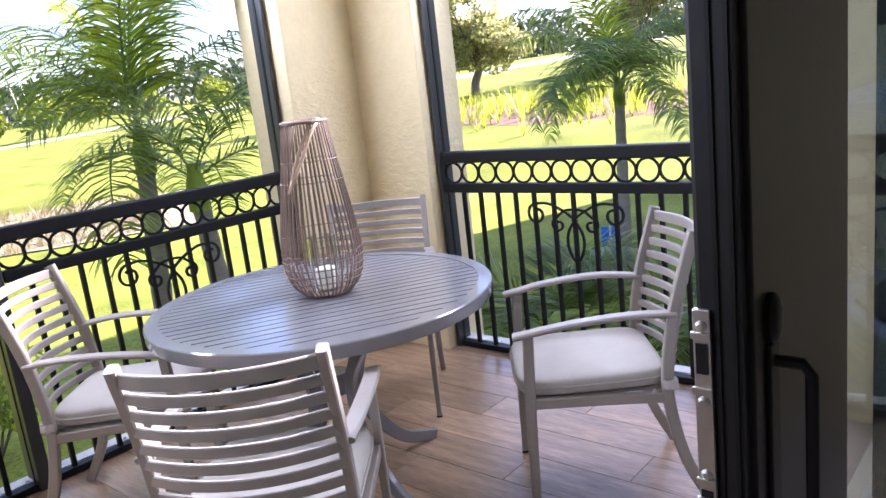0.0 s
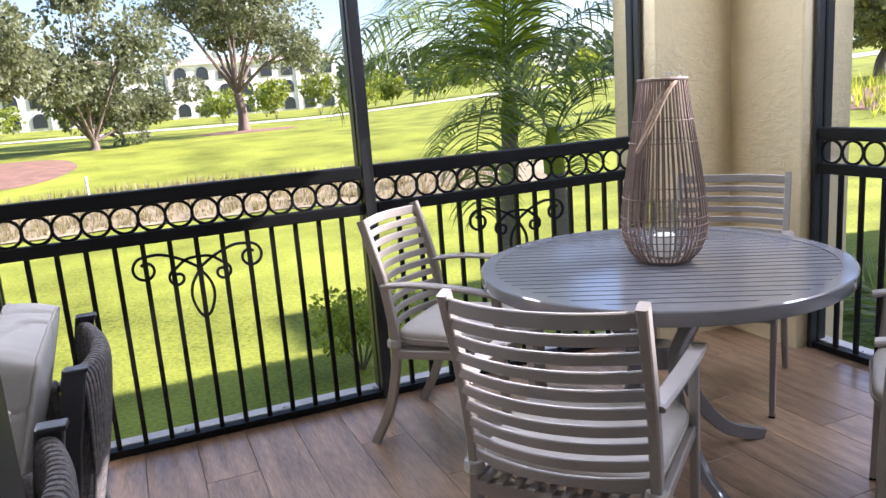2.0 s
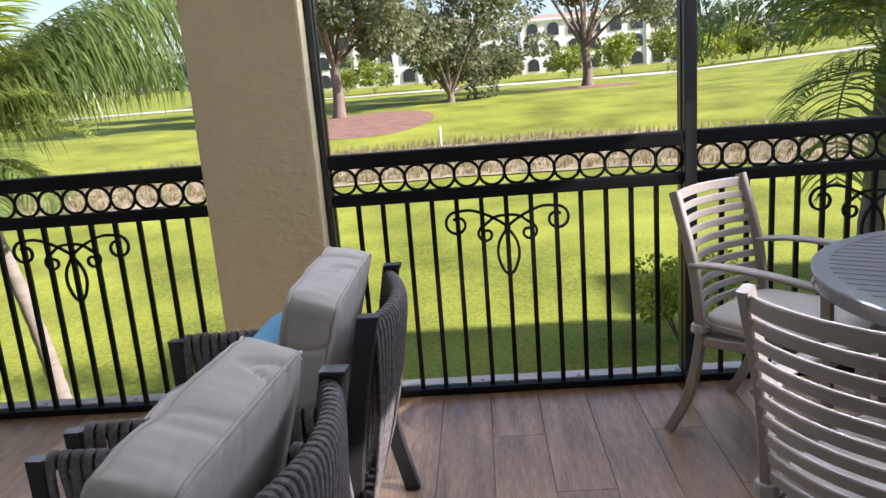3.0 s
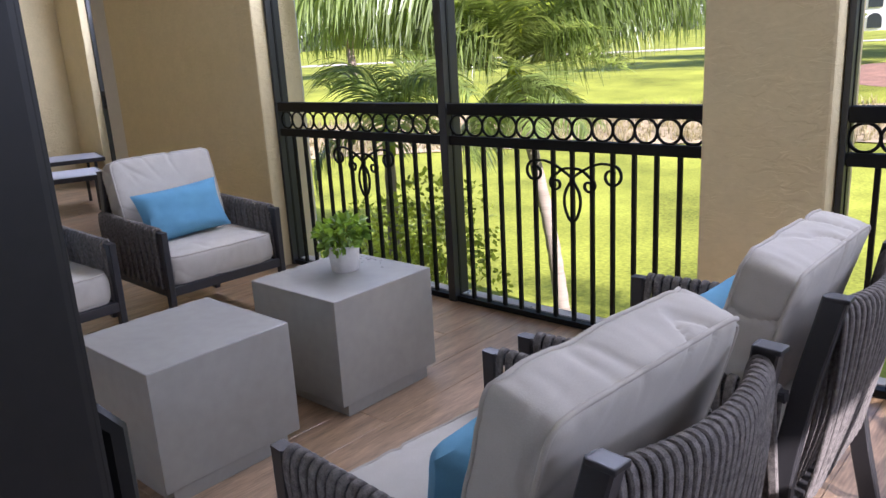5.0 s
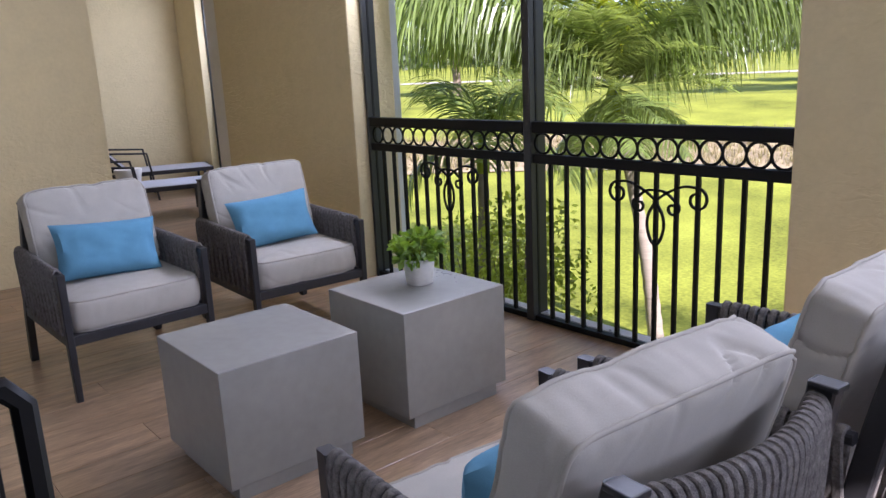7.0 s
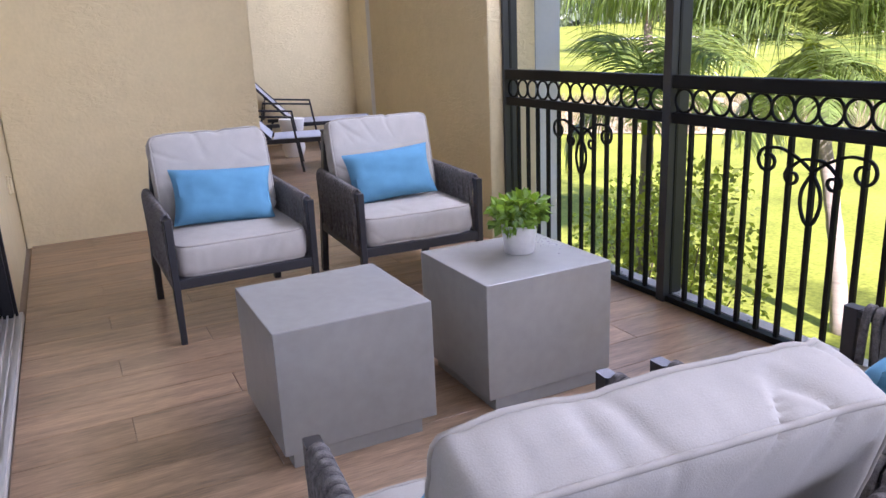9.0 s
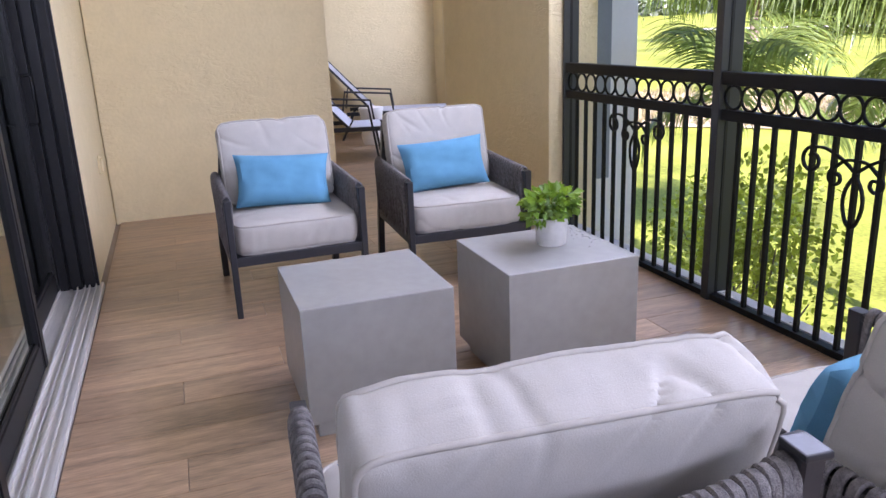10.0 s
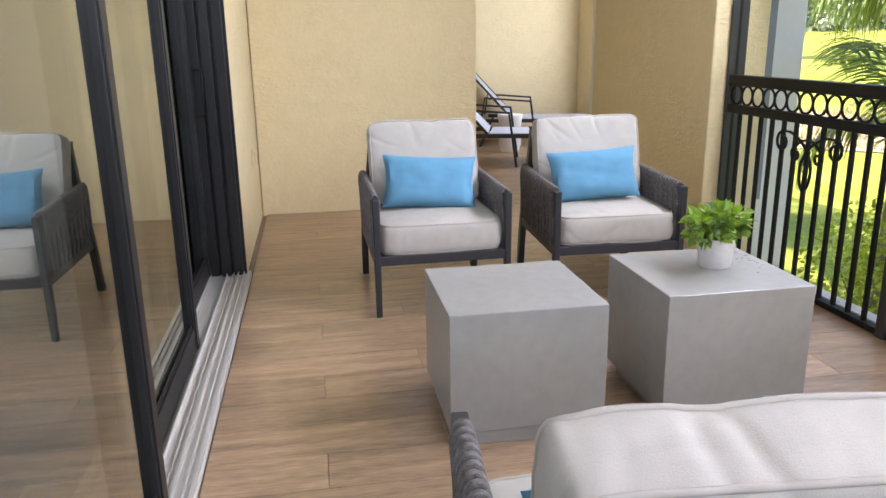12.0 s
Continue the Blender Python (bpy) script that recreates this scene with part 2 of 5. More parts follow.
def box(x0, x1, y0, y1, z0, z1, bevel=0.0, bm=None):
    b = bmesh.new()
    bmesh.ops.create_cube(b, size=1.0, matrix=Matrix.Translation(((x0 + x1) / 2, (y0 + y1) / 2, (z0 + z1) / 2)) @ Matrix.Diagonal((x1 - x0, y1 - y0, z1 - z0, 1)))
    if bevel:
        bmesh.ops.bevel(b, geom=list(b.edges), offset=bevel, segments=2, affect="EDGES", profile=0.6)
    if bm is None:
        return b
    me = bpy.data.meshes.new("tmp")
    b.to_mesh(me)
    b.free()
    bm.from_mesh(me)
    bpy.data.meshes.remove(me)
    return bm


def block(name, x0, x1, y0, y1, z0, z1, material, label, category, bevel=0.0, kind="structure"):
    ob = new(name, finish(name, box(x0, x1, y0, y1, z0, z1, bevel), material))
    return tagged(ob, label, category, kind=kind)


def sweep(points, section, closed=False, up=(0, 0, 1), bm=None, scale=None):
    """Carries a section (list of (side, up) pairs) along points."""
    bm = bm or bmesh.new()
    pts = [Vector(p) for p in points]
    rings, n = [], len(pts)
    side_prev = None
    for i, p in enumerate(pts):
        a = pts[(i - 1) % n] if closed or i else p
        b = pts[(i + 1) % n] if closed or i < n - 1 else p
        d = (b - a).normalized()
        s = d.cross(Vector(up))
        if s.length < 1e-3:
            s = side_prev or d.orthogonal()
        s = s.normalized()
        if side_prev and s.dot(side_prev) < 0:
            s = -s
        side_prev = s
        u = s.cross(d).normalized()
        k = scale[i] if scale else 1.0
        rings.append([bm.verts.new(p + s * q[0] * k + u * q[1] * k) for q in section])
    m = len(section)
    for i in range(n if closed else n - 1):
        r0, r1 = rings[i], rings[(i + 1) % n]
        for j in range(m):
            bm.faces.new((r0[j], r0[(j + 1) % m], r1[(j + 1) % m], r1[j]))
    if not closed:
        bm.faces.new(rings[0])
        bm.faces.new(rings[-1])
    return bm


def circle(r, n=8):
    return [(r * math.cos(2 * math.pi * k / n), r * math.sin(2 * math.pi * k / n)) for k in range(n)]


def rect(w, h, c=0.0):
    if not c:
        return [(-w / 2, -h / 2), (w / 2, -h / 2), (w / 2, h / 2), (-w / 2, h / 2)]
    w, h = w / 2, h / 2
    return [(-w + c, -h), (w - c, -h), (w, -h + c), (w, h - c), (w - c, h), (-w + c, h), (-w, h - c), (-w, -h + c)]


def tube(points, r, n=8, closed=False, bm=None, up=(0, 0, 1), scale=None):
    return sweep(points, circle(r, n), closed, up, bm, scale)


def curve_pts(ctrl, n=24):
    """Catmull-Rom through the control points."""
    c = [Vector(p) for p in ctrl]
    c = [2 * c[0] - c[1]] + c + [2 * c[-1] - c[-2]]
    out = []
    segs = len(c) - 3
    for i in range(n + 1):
        f = min(i / n * segs, segs - 1e-6)
        k = int(f)
        t = f - k
        a, b, d, e = c[k:k + 4]
        out.append(0.5 * ((2 * b) + (d - a) * t + (2 * a - 5 * b + 4 * d - e) * t * t + (3 * b - a - 3 * d + e) * t ** 3))
    return out


def lathe(profile, n=28, bm=None):
    bm = bm or bmesh.new()
    rings = [[bm.verts.new((r * math.cos(2 * math.pi * k / n), r * math.sin(2 * math.pi * k / n), z)) for k in range(n)] for r, z in profile]
    for a, b in zip(rings, rings[1:]):
        for k in range(n):
            bm.faces.new((a[k], a[(k + 1) % n], b[(k + 1) % n], b[k]))
    bm.faces.new(rings[0])
    bm.faces.new(rings[-1])
    return bm


def cushion_point(q, lx, ly, lz, crown, seed, wrinkle):
    """The place on a stuffed cushion of q, a point on the rounded cube of side 2."""
    off = Vector((seed * 3.1, seed * 1.7, seed))
    bulge = 1 + crown * (1 - q.x ** 2) * (1 - q.y ** 2)
    side = 1 + 0.03 * (1 - q.z ** 2)
    w = Vector((q.x * lx / 2 * side, q.y * ly / 2 * side, q.z * lz / 2 * bulge))
    soft = noise.noise(w * 6 + off) * 0.3 + noise.noise(Vector((w.x * 5, w.y * 12, w.z * 5)) + off) * 0.25
    fold = lambda u, v: max(0.0, 1 - 9 * abs(noise.noise(Vector((u * 7 + v * 5, v * 3.2, w.z * 4)) + off))) * max(0.0, noise.noise(Vector((u * 4, v * 4, 3)) - off) + 0.4)
    crease = fold(w.y, w.x) * max(0.0, abs(q.x) - 0.25) * 1.5 + fold(w.x, w.y + 4) * max(0.0, abs(q.y) - 0.3) * 1.4
    pucker = max(0.0, abs(q.x * q.y) - 0.55) * noise.noise(Vector((w.x * 30, w.y * 30, w.z * 9)) + off) * 1.6
    seam = max(0.0, max(abs(q.x), abs(q.y)) - 0.70) * noise.noise(Vector((w.x * 34, w.y * 34, w.z * 6)) - off) * 0.6
    return w + q.normalized() * wrinkle * (soft - 1.0 * crease + pucker + seam)


def cushion(lx, ly, lz, crown=0.15, seed=0, wrinkle=0.006, n=30, power=7.0):
    """A stuffed box cushion centred on the origin: soft edges, crowned faces, creases."""
    bm = bmesh.new()
    bmesh.ops.create_cube(bm, size=2.0)
    bmesh.ops.subdivide_edges(bm, edges=list(bm.edges), cuts=n, use_grid_fill=True)
    for v in bm.verts:
        p = v.co
        k = (abs(p.x) ** power + abs(p.y) ** power + abs(p.z) ** power) ** (1 / power)
        v.co = cushion_point(p / k, lx, ly, lz, crown, seed, wrinkle)
    return bm


def piping(lx, ly, lz, h, crown=0.15, seed=0, wrinkle=0.006, r=0.006, n=140, power=7.0):
    """A corded seam round the same cushion at the height h (-1 to 1)."""
    pts = []
    room = (1 - abs(h) ** power) ** (1 / power)
    for k in range(n):
        a = 2 * math.pi * k / n
        x, y = math.cos(a), math.sin(a)
        f = room / (abs(x) ** power + abs(y) ** power) ** (1 / power)
        c = cushion_point(Vector((x * f, y * f, h)), lx, ly, lz, crown, seed, wrinkle)
        pts.append(c + Vector((x, y, 0)) * r * 0.35)
    return tube(pts, r, 10, closed=True)


def pillow(lx, ly, lz, seed=0, n=26):
    """A throw pillow: thick in the middle, thin seams, drawn-out corners."""
    bm = bmesh.new()
    grid = {}
    off = Vector((seed * 2.3, 5, seed))
    for s in (1, -1):
        for i in range(n + 1):
            for j in range(n + 1):
                u, v = 2 * i / n - 1, 2 * j / n - 1
                edge = i in (0, n) or j in (0, n)
                if edge and s < 0:
                    grid[s, i, j] = grid[1, i, j]
                    continue
                h = ((1 - u ** 4) * (1 - v ** 4)) ** 0.55
                x = u * lx / 2 * (1 - 0.06 * (1 - v * v))
                y = v * ly / 2 * (1 - 0.08 * (1 - u * u))
                pin = max(0.0, abs(v) - 0.62) * max(0.0, 0.95 - abs(u)) * noise.noise(Vector((x * 5, y * 26, s * 2)) - off) * 0.10
                w = pin + noise.noise(Vector((x * 9, y * 9, s)) + off) * 0.008 + noise.noise(Vector((x * 30, y * 14, s)) + off) * 0.004 * (1 - h * 0.5)
                grid[s, i, j] = bm.verts.new((x, y, s * lz / 2 * h + (0 if edge else w)))
        for i in range(n):
            for j in range(n):
                q = [grid[s, i, j], grid[s, i + 1, j], grid[s, i + 1, j + 1], grid[s, i, j + 1]]
                if len(set(q)) == 4:
                    bm.faces.new(q if s > 0 else q[::-1])
    return bm


# ---- the building ----
Z_CEIL, Z_HEAD, GROUND = 2.75, 2.42, -2.6
YR, XR = 3.23, 3.07                       # rail lines: front and side
floor = block("floor", -9.6, 3.16, 0.20, 3.32, -0.30, -0.012, M_GROUT, "grey brown grout bed under wood-look plank tiles", "floor")
block("floor_far", -9.6, -6.61, 3.32, 5.3, -0.30, -0.004, M_GROUT, "grey brown floor of the farther lanai bay", "floor")
block("ledge_front", -3.72, 3.30, 3.26, 3.33, -0.05, 0.035, M_LEDGE, "pale concrete ledge along the front railing", "ledge")
block("ledge_side", 3.10, 3.17, 0.25, 2.66, -0.05, 0.035, M_LEDGE, "pale concrete ledge along the side railing", "ledge")
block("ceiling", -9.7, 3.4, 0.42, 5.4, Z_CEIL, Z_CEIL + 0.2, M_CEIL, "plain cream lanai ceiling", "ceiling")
block("wall_pillar", -0.885, -0.425, 3.11, 3.45, -0.30, Z_CEIL, M_STUCCO, "cream stucco pillar between two railing bays", "pillar", 0.012)
block("wall_front_left", -5.62, -3.725, 3.11, 3.45, -0.30, Z_CEIL, M_STUCCO, "cream stucco front wall beside the railing", "wall", 0.012)
block("wall_corner_front", 2.52, 3.30, 3.11, 3.45, -0.30, Z_CEIL, M_STUCCO, "cream stucco corner pier, front leg", "wall", 0.01)
block("wall_corner_side", 2.985, 3.30, 2.66, 3.109, -0.30, Z_CEIL, M_STUCCO, "cream stucco corner pier, side leg", "wall", 0.01)
block("header_front", -3.72, 2.515, 3.12, 3.44, Z_HEAD, Z_CEIL - 0.003, M_STUCCO, "cream stucco header over the front openings", "wall")
block("header_side", 2.99, 3.29, 0.42, 2.655, 2.53, Z_CEIL - 0.003, M_STUCCO, "cream stucco header over the side opening", "wall")
block("wall_end", -5.75, -5.47, 0.40, 2.10, -0.30, Z_CEIL, M_STUCCO, "cream knockdown stucco end wall", "wall", 0.012)
block("wall_house_left", -5.76, -3.90, 0.10, 0.395, -0.30, Z_CEIL, M_STUCCO, "cream stucco house wall beside the sliding door", "wall", 0.006)
block("wall_house_far", -9.7, -5.765, 0.10, 0.395, -0.30, Z_CEIL, M_STUCCO, "cream stucco house wall of the farther bay", "wall")
block("wall_house_right", 3.02, 3.30, -4.4, 0.41, -0.30, 2.96, M_STUCCO, "cream stucco house corner wall", "wall")
block("wall_over_door", -3.895, 3.015, 0.10, 0.40, 2.45, Z_CEIL + 0.2, M_STUCCO, "cream stucco wall over the sliding door", "wall")
block("wall_far_end", -9.75, -9.5, 0.40, 4.60, -0.30, Z_CEIL, M_STUCCO, "pale green cream stucco wall at the far end", "wall")
block("wall_far_return", -9.495, -8.87, 4.36, 4.66, -0.30, Z_CEIL, M_STUCCO, "cream stucco return wall in the farther bay", "wall", 0.01)
block("wall_far_side", -6.60, -6.0, 3.46, 5.25, GROUND, 5.0, M_FACADE, "white stucco outside wall of the projecting bay", "wall", 0.01)
# Unseen mass over the ceiling, its height set by the shadow wanted on the lawn.
block("unseen_upper_block", -9.7, 3.4, 0.10, 3.45, Z_CEIL + 0.21, 3.6, M_CREAM, "unseen cream block over the lanai, height set for its shadow", "wall")
block("wall_lower_storey", -5.6, 3.30, 0.25, 3.24, GROUND, -0.31, M_CREAM, "cream stucco lower storey of the house", "wall")
# the room behind the sliding door
block("room_floor", -4.2, 3.0, -4.2, 0.19, -0.25, -0.005, M_INFLOOR, "brown grey floor of the room", "floor")
block("room_wall_back", -4.2, 3.0, -4.4, -4.2, -0.25, 2.799, M_INNER, "plain beige back wall of the room", "wall")
block("room_wall_left", -4.4, -4.2, -4.2, 0.09, -0.25, 2.799, M_INNER, "plain beige side wall of the room", "wall")
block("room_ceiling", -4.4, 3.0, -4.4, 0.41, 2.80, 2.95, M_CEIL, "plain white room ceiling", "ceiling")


# ---- sliding doors ----
def sill():
    t = thing("door_sill", pose(0, 0, 0), "worn aluminium sliding door track with several rails", "door track", kind="structure")
    part("sill_plate", box(-3.89, 3.01, 0.06, 0.425, -0.03, 0.008, 0.002), M_ALU, t)
    for y, h, w in ((0.115, 0.028, 0.006), (0.205, 0.028, 0.006), (0.295, 0.028, 0.006), (0.33, 0.022, 0.006), (0.355, 0.028, 0.008), (0.385, 0.022, 0.006), (0.413, 0.020, 0.018)):
        part("track_rail", box(-3.89, 3.01, y - w / 2, y + w / 2, 0.0, h, 0.0015), M_ALU, t)
    return t


def door_panel(name, x0, x1, y, label, handle=None, stile=0.075, stile_l=None):
    t = thing(name, pose(0, y, 0), label, "sliding door", "sliding glass door panels", kind="structure")
    d, top = 0.022, 2.42
    sl = stile_l or stile
    for nm, a, b in (("stile", x0, x0 + sl), ("stile", x1 - stile, x1)):
        bm = box(a, b, -d, d, 0.03, top, 0.003)
        box(a + 0.012, b - 0.012, -d - 0.006, d + 0.006, 0.035, top - 0.005, 0.002, bm)
        part(nm, bm, M_BRONZE, t)
    for a, b in ((0.03, 0.135), (top - 0.09, top)):
        part("door_rail", box(x0 + sl, x1 - stile, -d + 0.001, d - 0.001, a, b, 0.003), M_BRONZE, t)
    for s in (-1, 1):
        part("glazing_bead", box(x0 + sl, x1 - stile, s * 0.010 - 0.004, s * 0.010 + 0.004, 0.135, 0.150, 0.001), M_BRONZE, t)
    pane = part("pane", box(x0 + sl - 0.005, x1 - stile + 0.005, -0.003, 0.003, 0.13, top - 0.085), M_GLASS, t, "tinted reflecting glass pane")
    pane.visible_shadow = False
    return t


def pull_handle(parent, x, y, z0, z1, side, label="black pull handle", out=0.05):
    """A D-shaped pull handle on a stile's face."""
    a, b = sorted((y, y + side * 0.006))
    h = part("handle", box(x - 0.014, x + 0.014, a, b, z0 - 0.025, z1 + 0.02, 0.002), M_IRON, parent, label)
    e = y + side * out
    c = side * 0.008
    pts = [(x, y, z0), (x, e - c, z0), (x, e, z0 + 0.010), (x, e, (z0 + z1) / 2), (x, e, z1 - 0.010), (x, e - c, z1), (x, y, z1)]
    part("grip", sweep(pts, rect(0.012, 0.010, 0.003), up=(1, 0, 0)), M_IRON, h, smooth=True)
    return h


sill()
frame_parts = thing("door_frame", pose(0, 0, 0), "dark bronze stacked sliding door frame against the wall", "door frame", kind="structure")
for k in range(5):
    part("jamb_channel", box(-3.895, -3.84 + 0.012 * (k % 2), 0.07 + k * 0.066, 0.07 + k * 0.066 + 0.05, 0.01, 2.44, 0.004), M_BRONZE, frame_parts)
part("jamb_back", box(-3.898, -3.87, 0.065, 0.40, 0.005, 2.445, 0.002), M_BRONZE, frame_parts)
part("head", box(-3.86, 3.01, 0.07, 0.40, 2.425, 2.449, 0.002), M_BRONZE, frame_parts)
d1 = door_panel("door_1", -1.50, 0.045, 0.352, "dark bronze sliding glass door slid open, with black handle", stile=0.125, stile_l=0.075)
pull_handle(d1, -0.015, 0.028, 0.86, 1.200, 1, out=0.022)
door_panel("door_2", -2.76, -1.44, 0.262, "dark bronze sliding glass door behind the open panel")
d3 = door_panel("door_3", -3.83, -2.52, 0.185, "dark bronze sliding glass door stacked at the wall")
pull_handle(d3, -3.79, 0.028, 0.92, 1.16, 1)
d4 = door_panel("door_4", 0.745, 2.05, 0.328, "closed dark bronze sliding glass door with steel lock strip", stile_l=0.40)
pull_handle(d4, 0.80, -0.028, 0.74, 1.105, -1, out=0.040)
turn = part("thumb_turn", lathe([(0.022, 0), (0.022, 0.006), (0.018, 0.010), (0.010, 0.012)], 20), M_IRON, d4, "black oval thumb turn", True)
turn.matrix_local = pose(0.80, -0.028, 1.150, 90, 0, 0) @ Matrix.Diagonal((0.8, 1.2, 1, 1))
door_panel("door_5", 1.95, 3.01, 0.255, "dark bronze fixed glass door panel")
for y in (-0.012, 0.004):
    part("stile_groove", box(0.7425, 0.7447, y - 0.004, y, 0.05, 2.40), M_IRON, d4)
strip = part("lock_strip", box(0.739, 0.7448, 0.008, 0.026, 0.70, 1.172, 0.0015), M_STEEL, d4, "steel lock strip with screws")
for z in (1.155, 1.075, 0.995, 0.915, 0.835, 0.755):
    part("screw", lathe([(0.006, 0), (0.006, 0.002), (0.003, 0.004)], 12), M_STEEL, strip).matrix_local = pose(0.739, 0.017, z, 0, -90, 0)
for z in (1.105, 0.945, 0.785):
    part("slot", box(0.7376, 0.7389, 0.011, 0.023, z, z + 0.032), M_IRON, strip)
for z in (1.084, 1.142, 0.962, 0.984):
    part("bracket", box(0.735, 0.7389, 0.007, 0.027, z, z + 0.007, 0.001), M_STEEL, strip)


# ---- railings ----
def spiral(cx, cz, r0, r1, a0, turns, n=26):
    return [(cx + (r0 + (r1 - r0) * k / n) * math.cos(a0 + turns * 2 * math.pi * k / n), 0, cz + (r0 + (r1 - r0) * k / n) * math.sin(a0 + turns * 2 * math.pi * k / n)) for k in range(n + 1)]


def ornament(cx, zt, pitch):
    """Wrought scrollwork: two large and two small volutes over a pointed drop."""
    bm = bmesh.new()
    w = rect(0.011, 0.010)
    for s in (-1, 1):
        arm = [Vector((s * -0.012, 0, -0.135)), Vector((s * 0.06, 0, -0.085)), Vector((s * 0.14, 0, -0.052)), Vector((s * 0.20, 0, -0.052))]
        vol = [Vector((s * p[0], 0, p[2])) for p in spiral(0.205, -0.105, 0.053, 0.022, math.pi / 2, -1.12)]
        sweep([Vector((cx, 0, zt)) + p for p in curve_pts(arm, 14) + vol[1:]], w, up=(0, 1, 0), bm=bm)
        arm = [Vector((0, 0, -0.078)), Vector((s * 0.05, 0, -0.085)), Vector((s * 0.095, 0, -0.118))]
        vol = [Vector((s * p[0], 0, p[2])) for p in spiral(0.087, -0.155, 0.036, 0.014, 0.9, -0.95)]
        sweep([Vector((cx, 0, zt)) + p for p in curve_pts(arm, 8) + vol], w, up=(0, 1, 0), bm=bm)
        drop = curve_pts([(0, 0, -0.13), (s * 0.036, 0, -0.19), (s * 0.043, 0, -0.25), (s * 0.024, 0, -0.31), (0, 0, -0.335)], 20)
        sweep([Vector((cx, 0, zt)) + p for p in drop], w, up=(0, 1, 0), bm=bm)
    return bm


def railing(m, length, count, label):
    t = thing("railing", m, label, "railing", "lanai railings")
    part("top_rail", box(0, length, -0.028, 0.028, 1.012, 1.07, 0.006), M_IRON, t)
    part("middle_rail", box(0, length, -0.022, 0.022, 0.857, 0.905, 0.005), M_IRON, t)
    part("bottom_rail", box(0, length, -0.022, 0.022, 0.004, 0.034, 0.004), M_IRON, t)
    pitch = length / count
    bal = finish("baluster", box(-0.0095, 0.0095, -0.0095, 0.0095, 0.030, 0.860, 0.002), M_IRON)
    r = (1.012 - 0.905) / 2
    ring = finish("ring", sweep([(r * 0.97 * math.cos(a), 0, r * 0.97 * math.sin(a)) for a in [2 * math.pi * k / 28 for k in range(28)]], rect(0.012, 0.010, 0.002), closed=True, up=(0, 1, 0)), M_IRON)
    for k in range(1, count):
        part("baluster", bal, M_IRON, t).location = (k * pitch, 0, 0)
    for k in range(count):
        part("ring", ring, M_IRON, t).location = ((k + 0.5) * pitch, 0, (1.012 + 0.905) / 2)
    part("scrollwork", ornament((count + 1) // 2 * pitch, 0.857, pitch), M_IRON, t, "black wrought scrollwork").location = (0, -0.004, 0)
    return t


def screen_post(x, y, deep, wide=0.05, label="dark bronze screen post rising from the railing"):
    t = thing("screen_post", pose(x, y, 0), label, "post", "screen posts")
    part("post", box(-wide / 2, wide / 2, -0.03, -0.03 + deep, 0.0, Z_HEAD, 0.004), M_POST, t)
    part("spline", box(-wide / 2 - 0.004, wide / 2 + 0.004, 0.01, 0.024, 0.02, Z_HEAD - 0.01, 0.001), M_BRONZE, t)
    return t


R_FRONT = "black iron railing with rings, balusters and scrollwork"
railing(pose(-0.395, YR, 0), 1.42, 14, R_FRONT)
railing(pose(1.085, YR, 0), 1.40, 14, R_FRONT)
railing(pose(-3.69, YR, 0), 1.365, 13, R_FRONT)
railing(pose(-2.265, YR, 0), 1.35, 13, R_FRONT)
railing(pose(XR, 2.62, 0, 0, 0, -90), 1.40, 13, "black iron side railing with rings and scrollwork")
railing(pose(XR, 1.16, 0, 0, 0, -90), 0.72, 7, "short black iron side railing by the house")
railing(pose(-8.84, 4.48, 0), 2.2, 20, "black iron railing of the farther bay")
for x in (1.055, -2.295):
    screen_post(x, YR, 0.115)
for x in (-0.408, 2.50, -3.705, -0.90):
    screen_post(x, YR, 0.10, 0.022, "thin dark screen frame beside the stucco pier")
screen_post(-8.855, 4.48, 0.1, 0.025, "thin dark screen frame in the farther bay")
for y, w in ((1.19, 0.05), (2.64, 0.022), (0.43, 0.022)):
    t = screen_post(XR, y, 0.10, w, "dark screen post of the side railing")
    t.matrix_world = pose(XR, y, 0, 0, 0, -90)


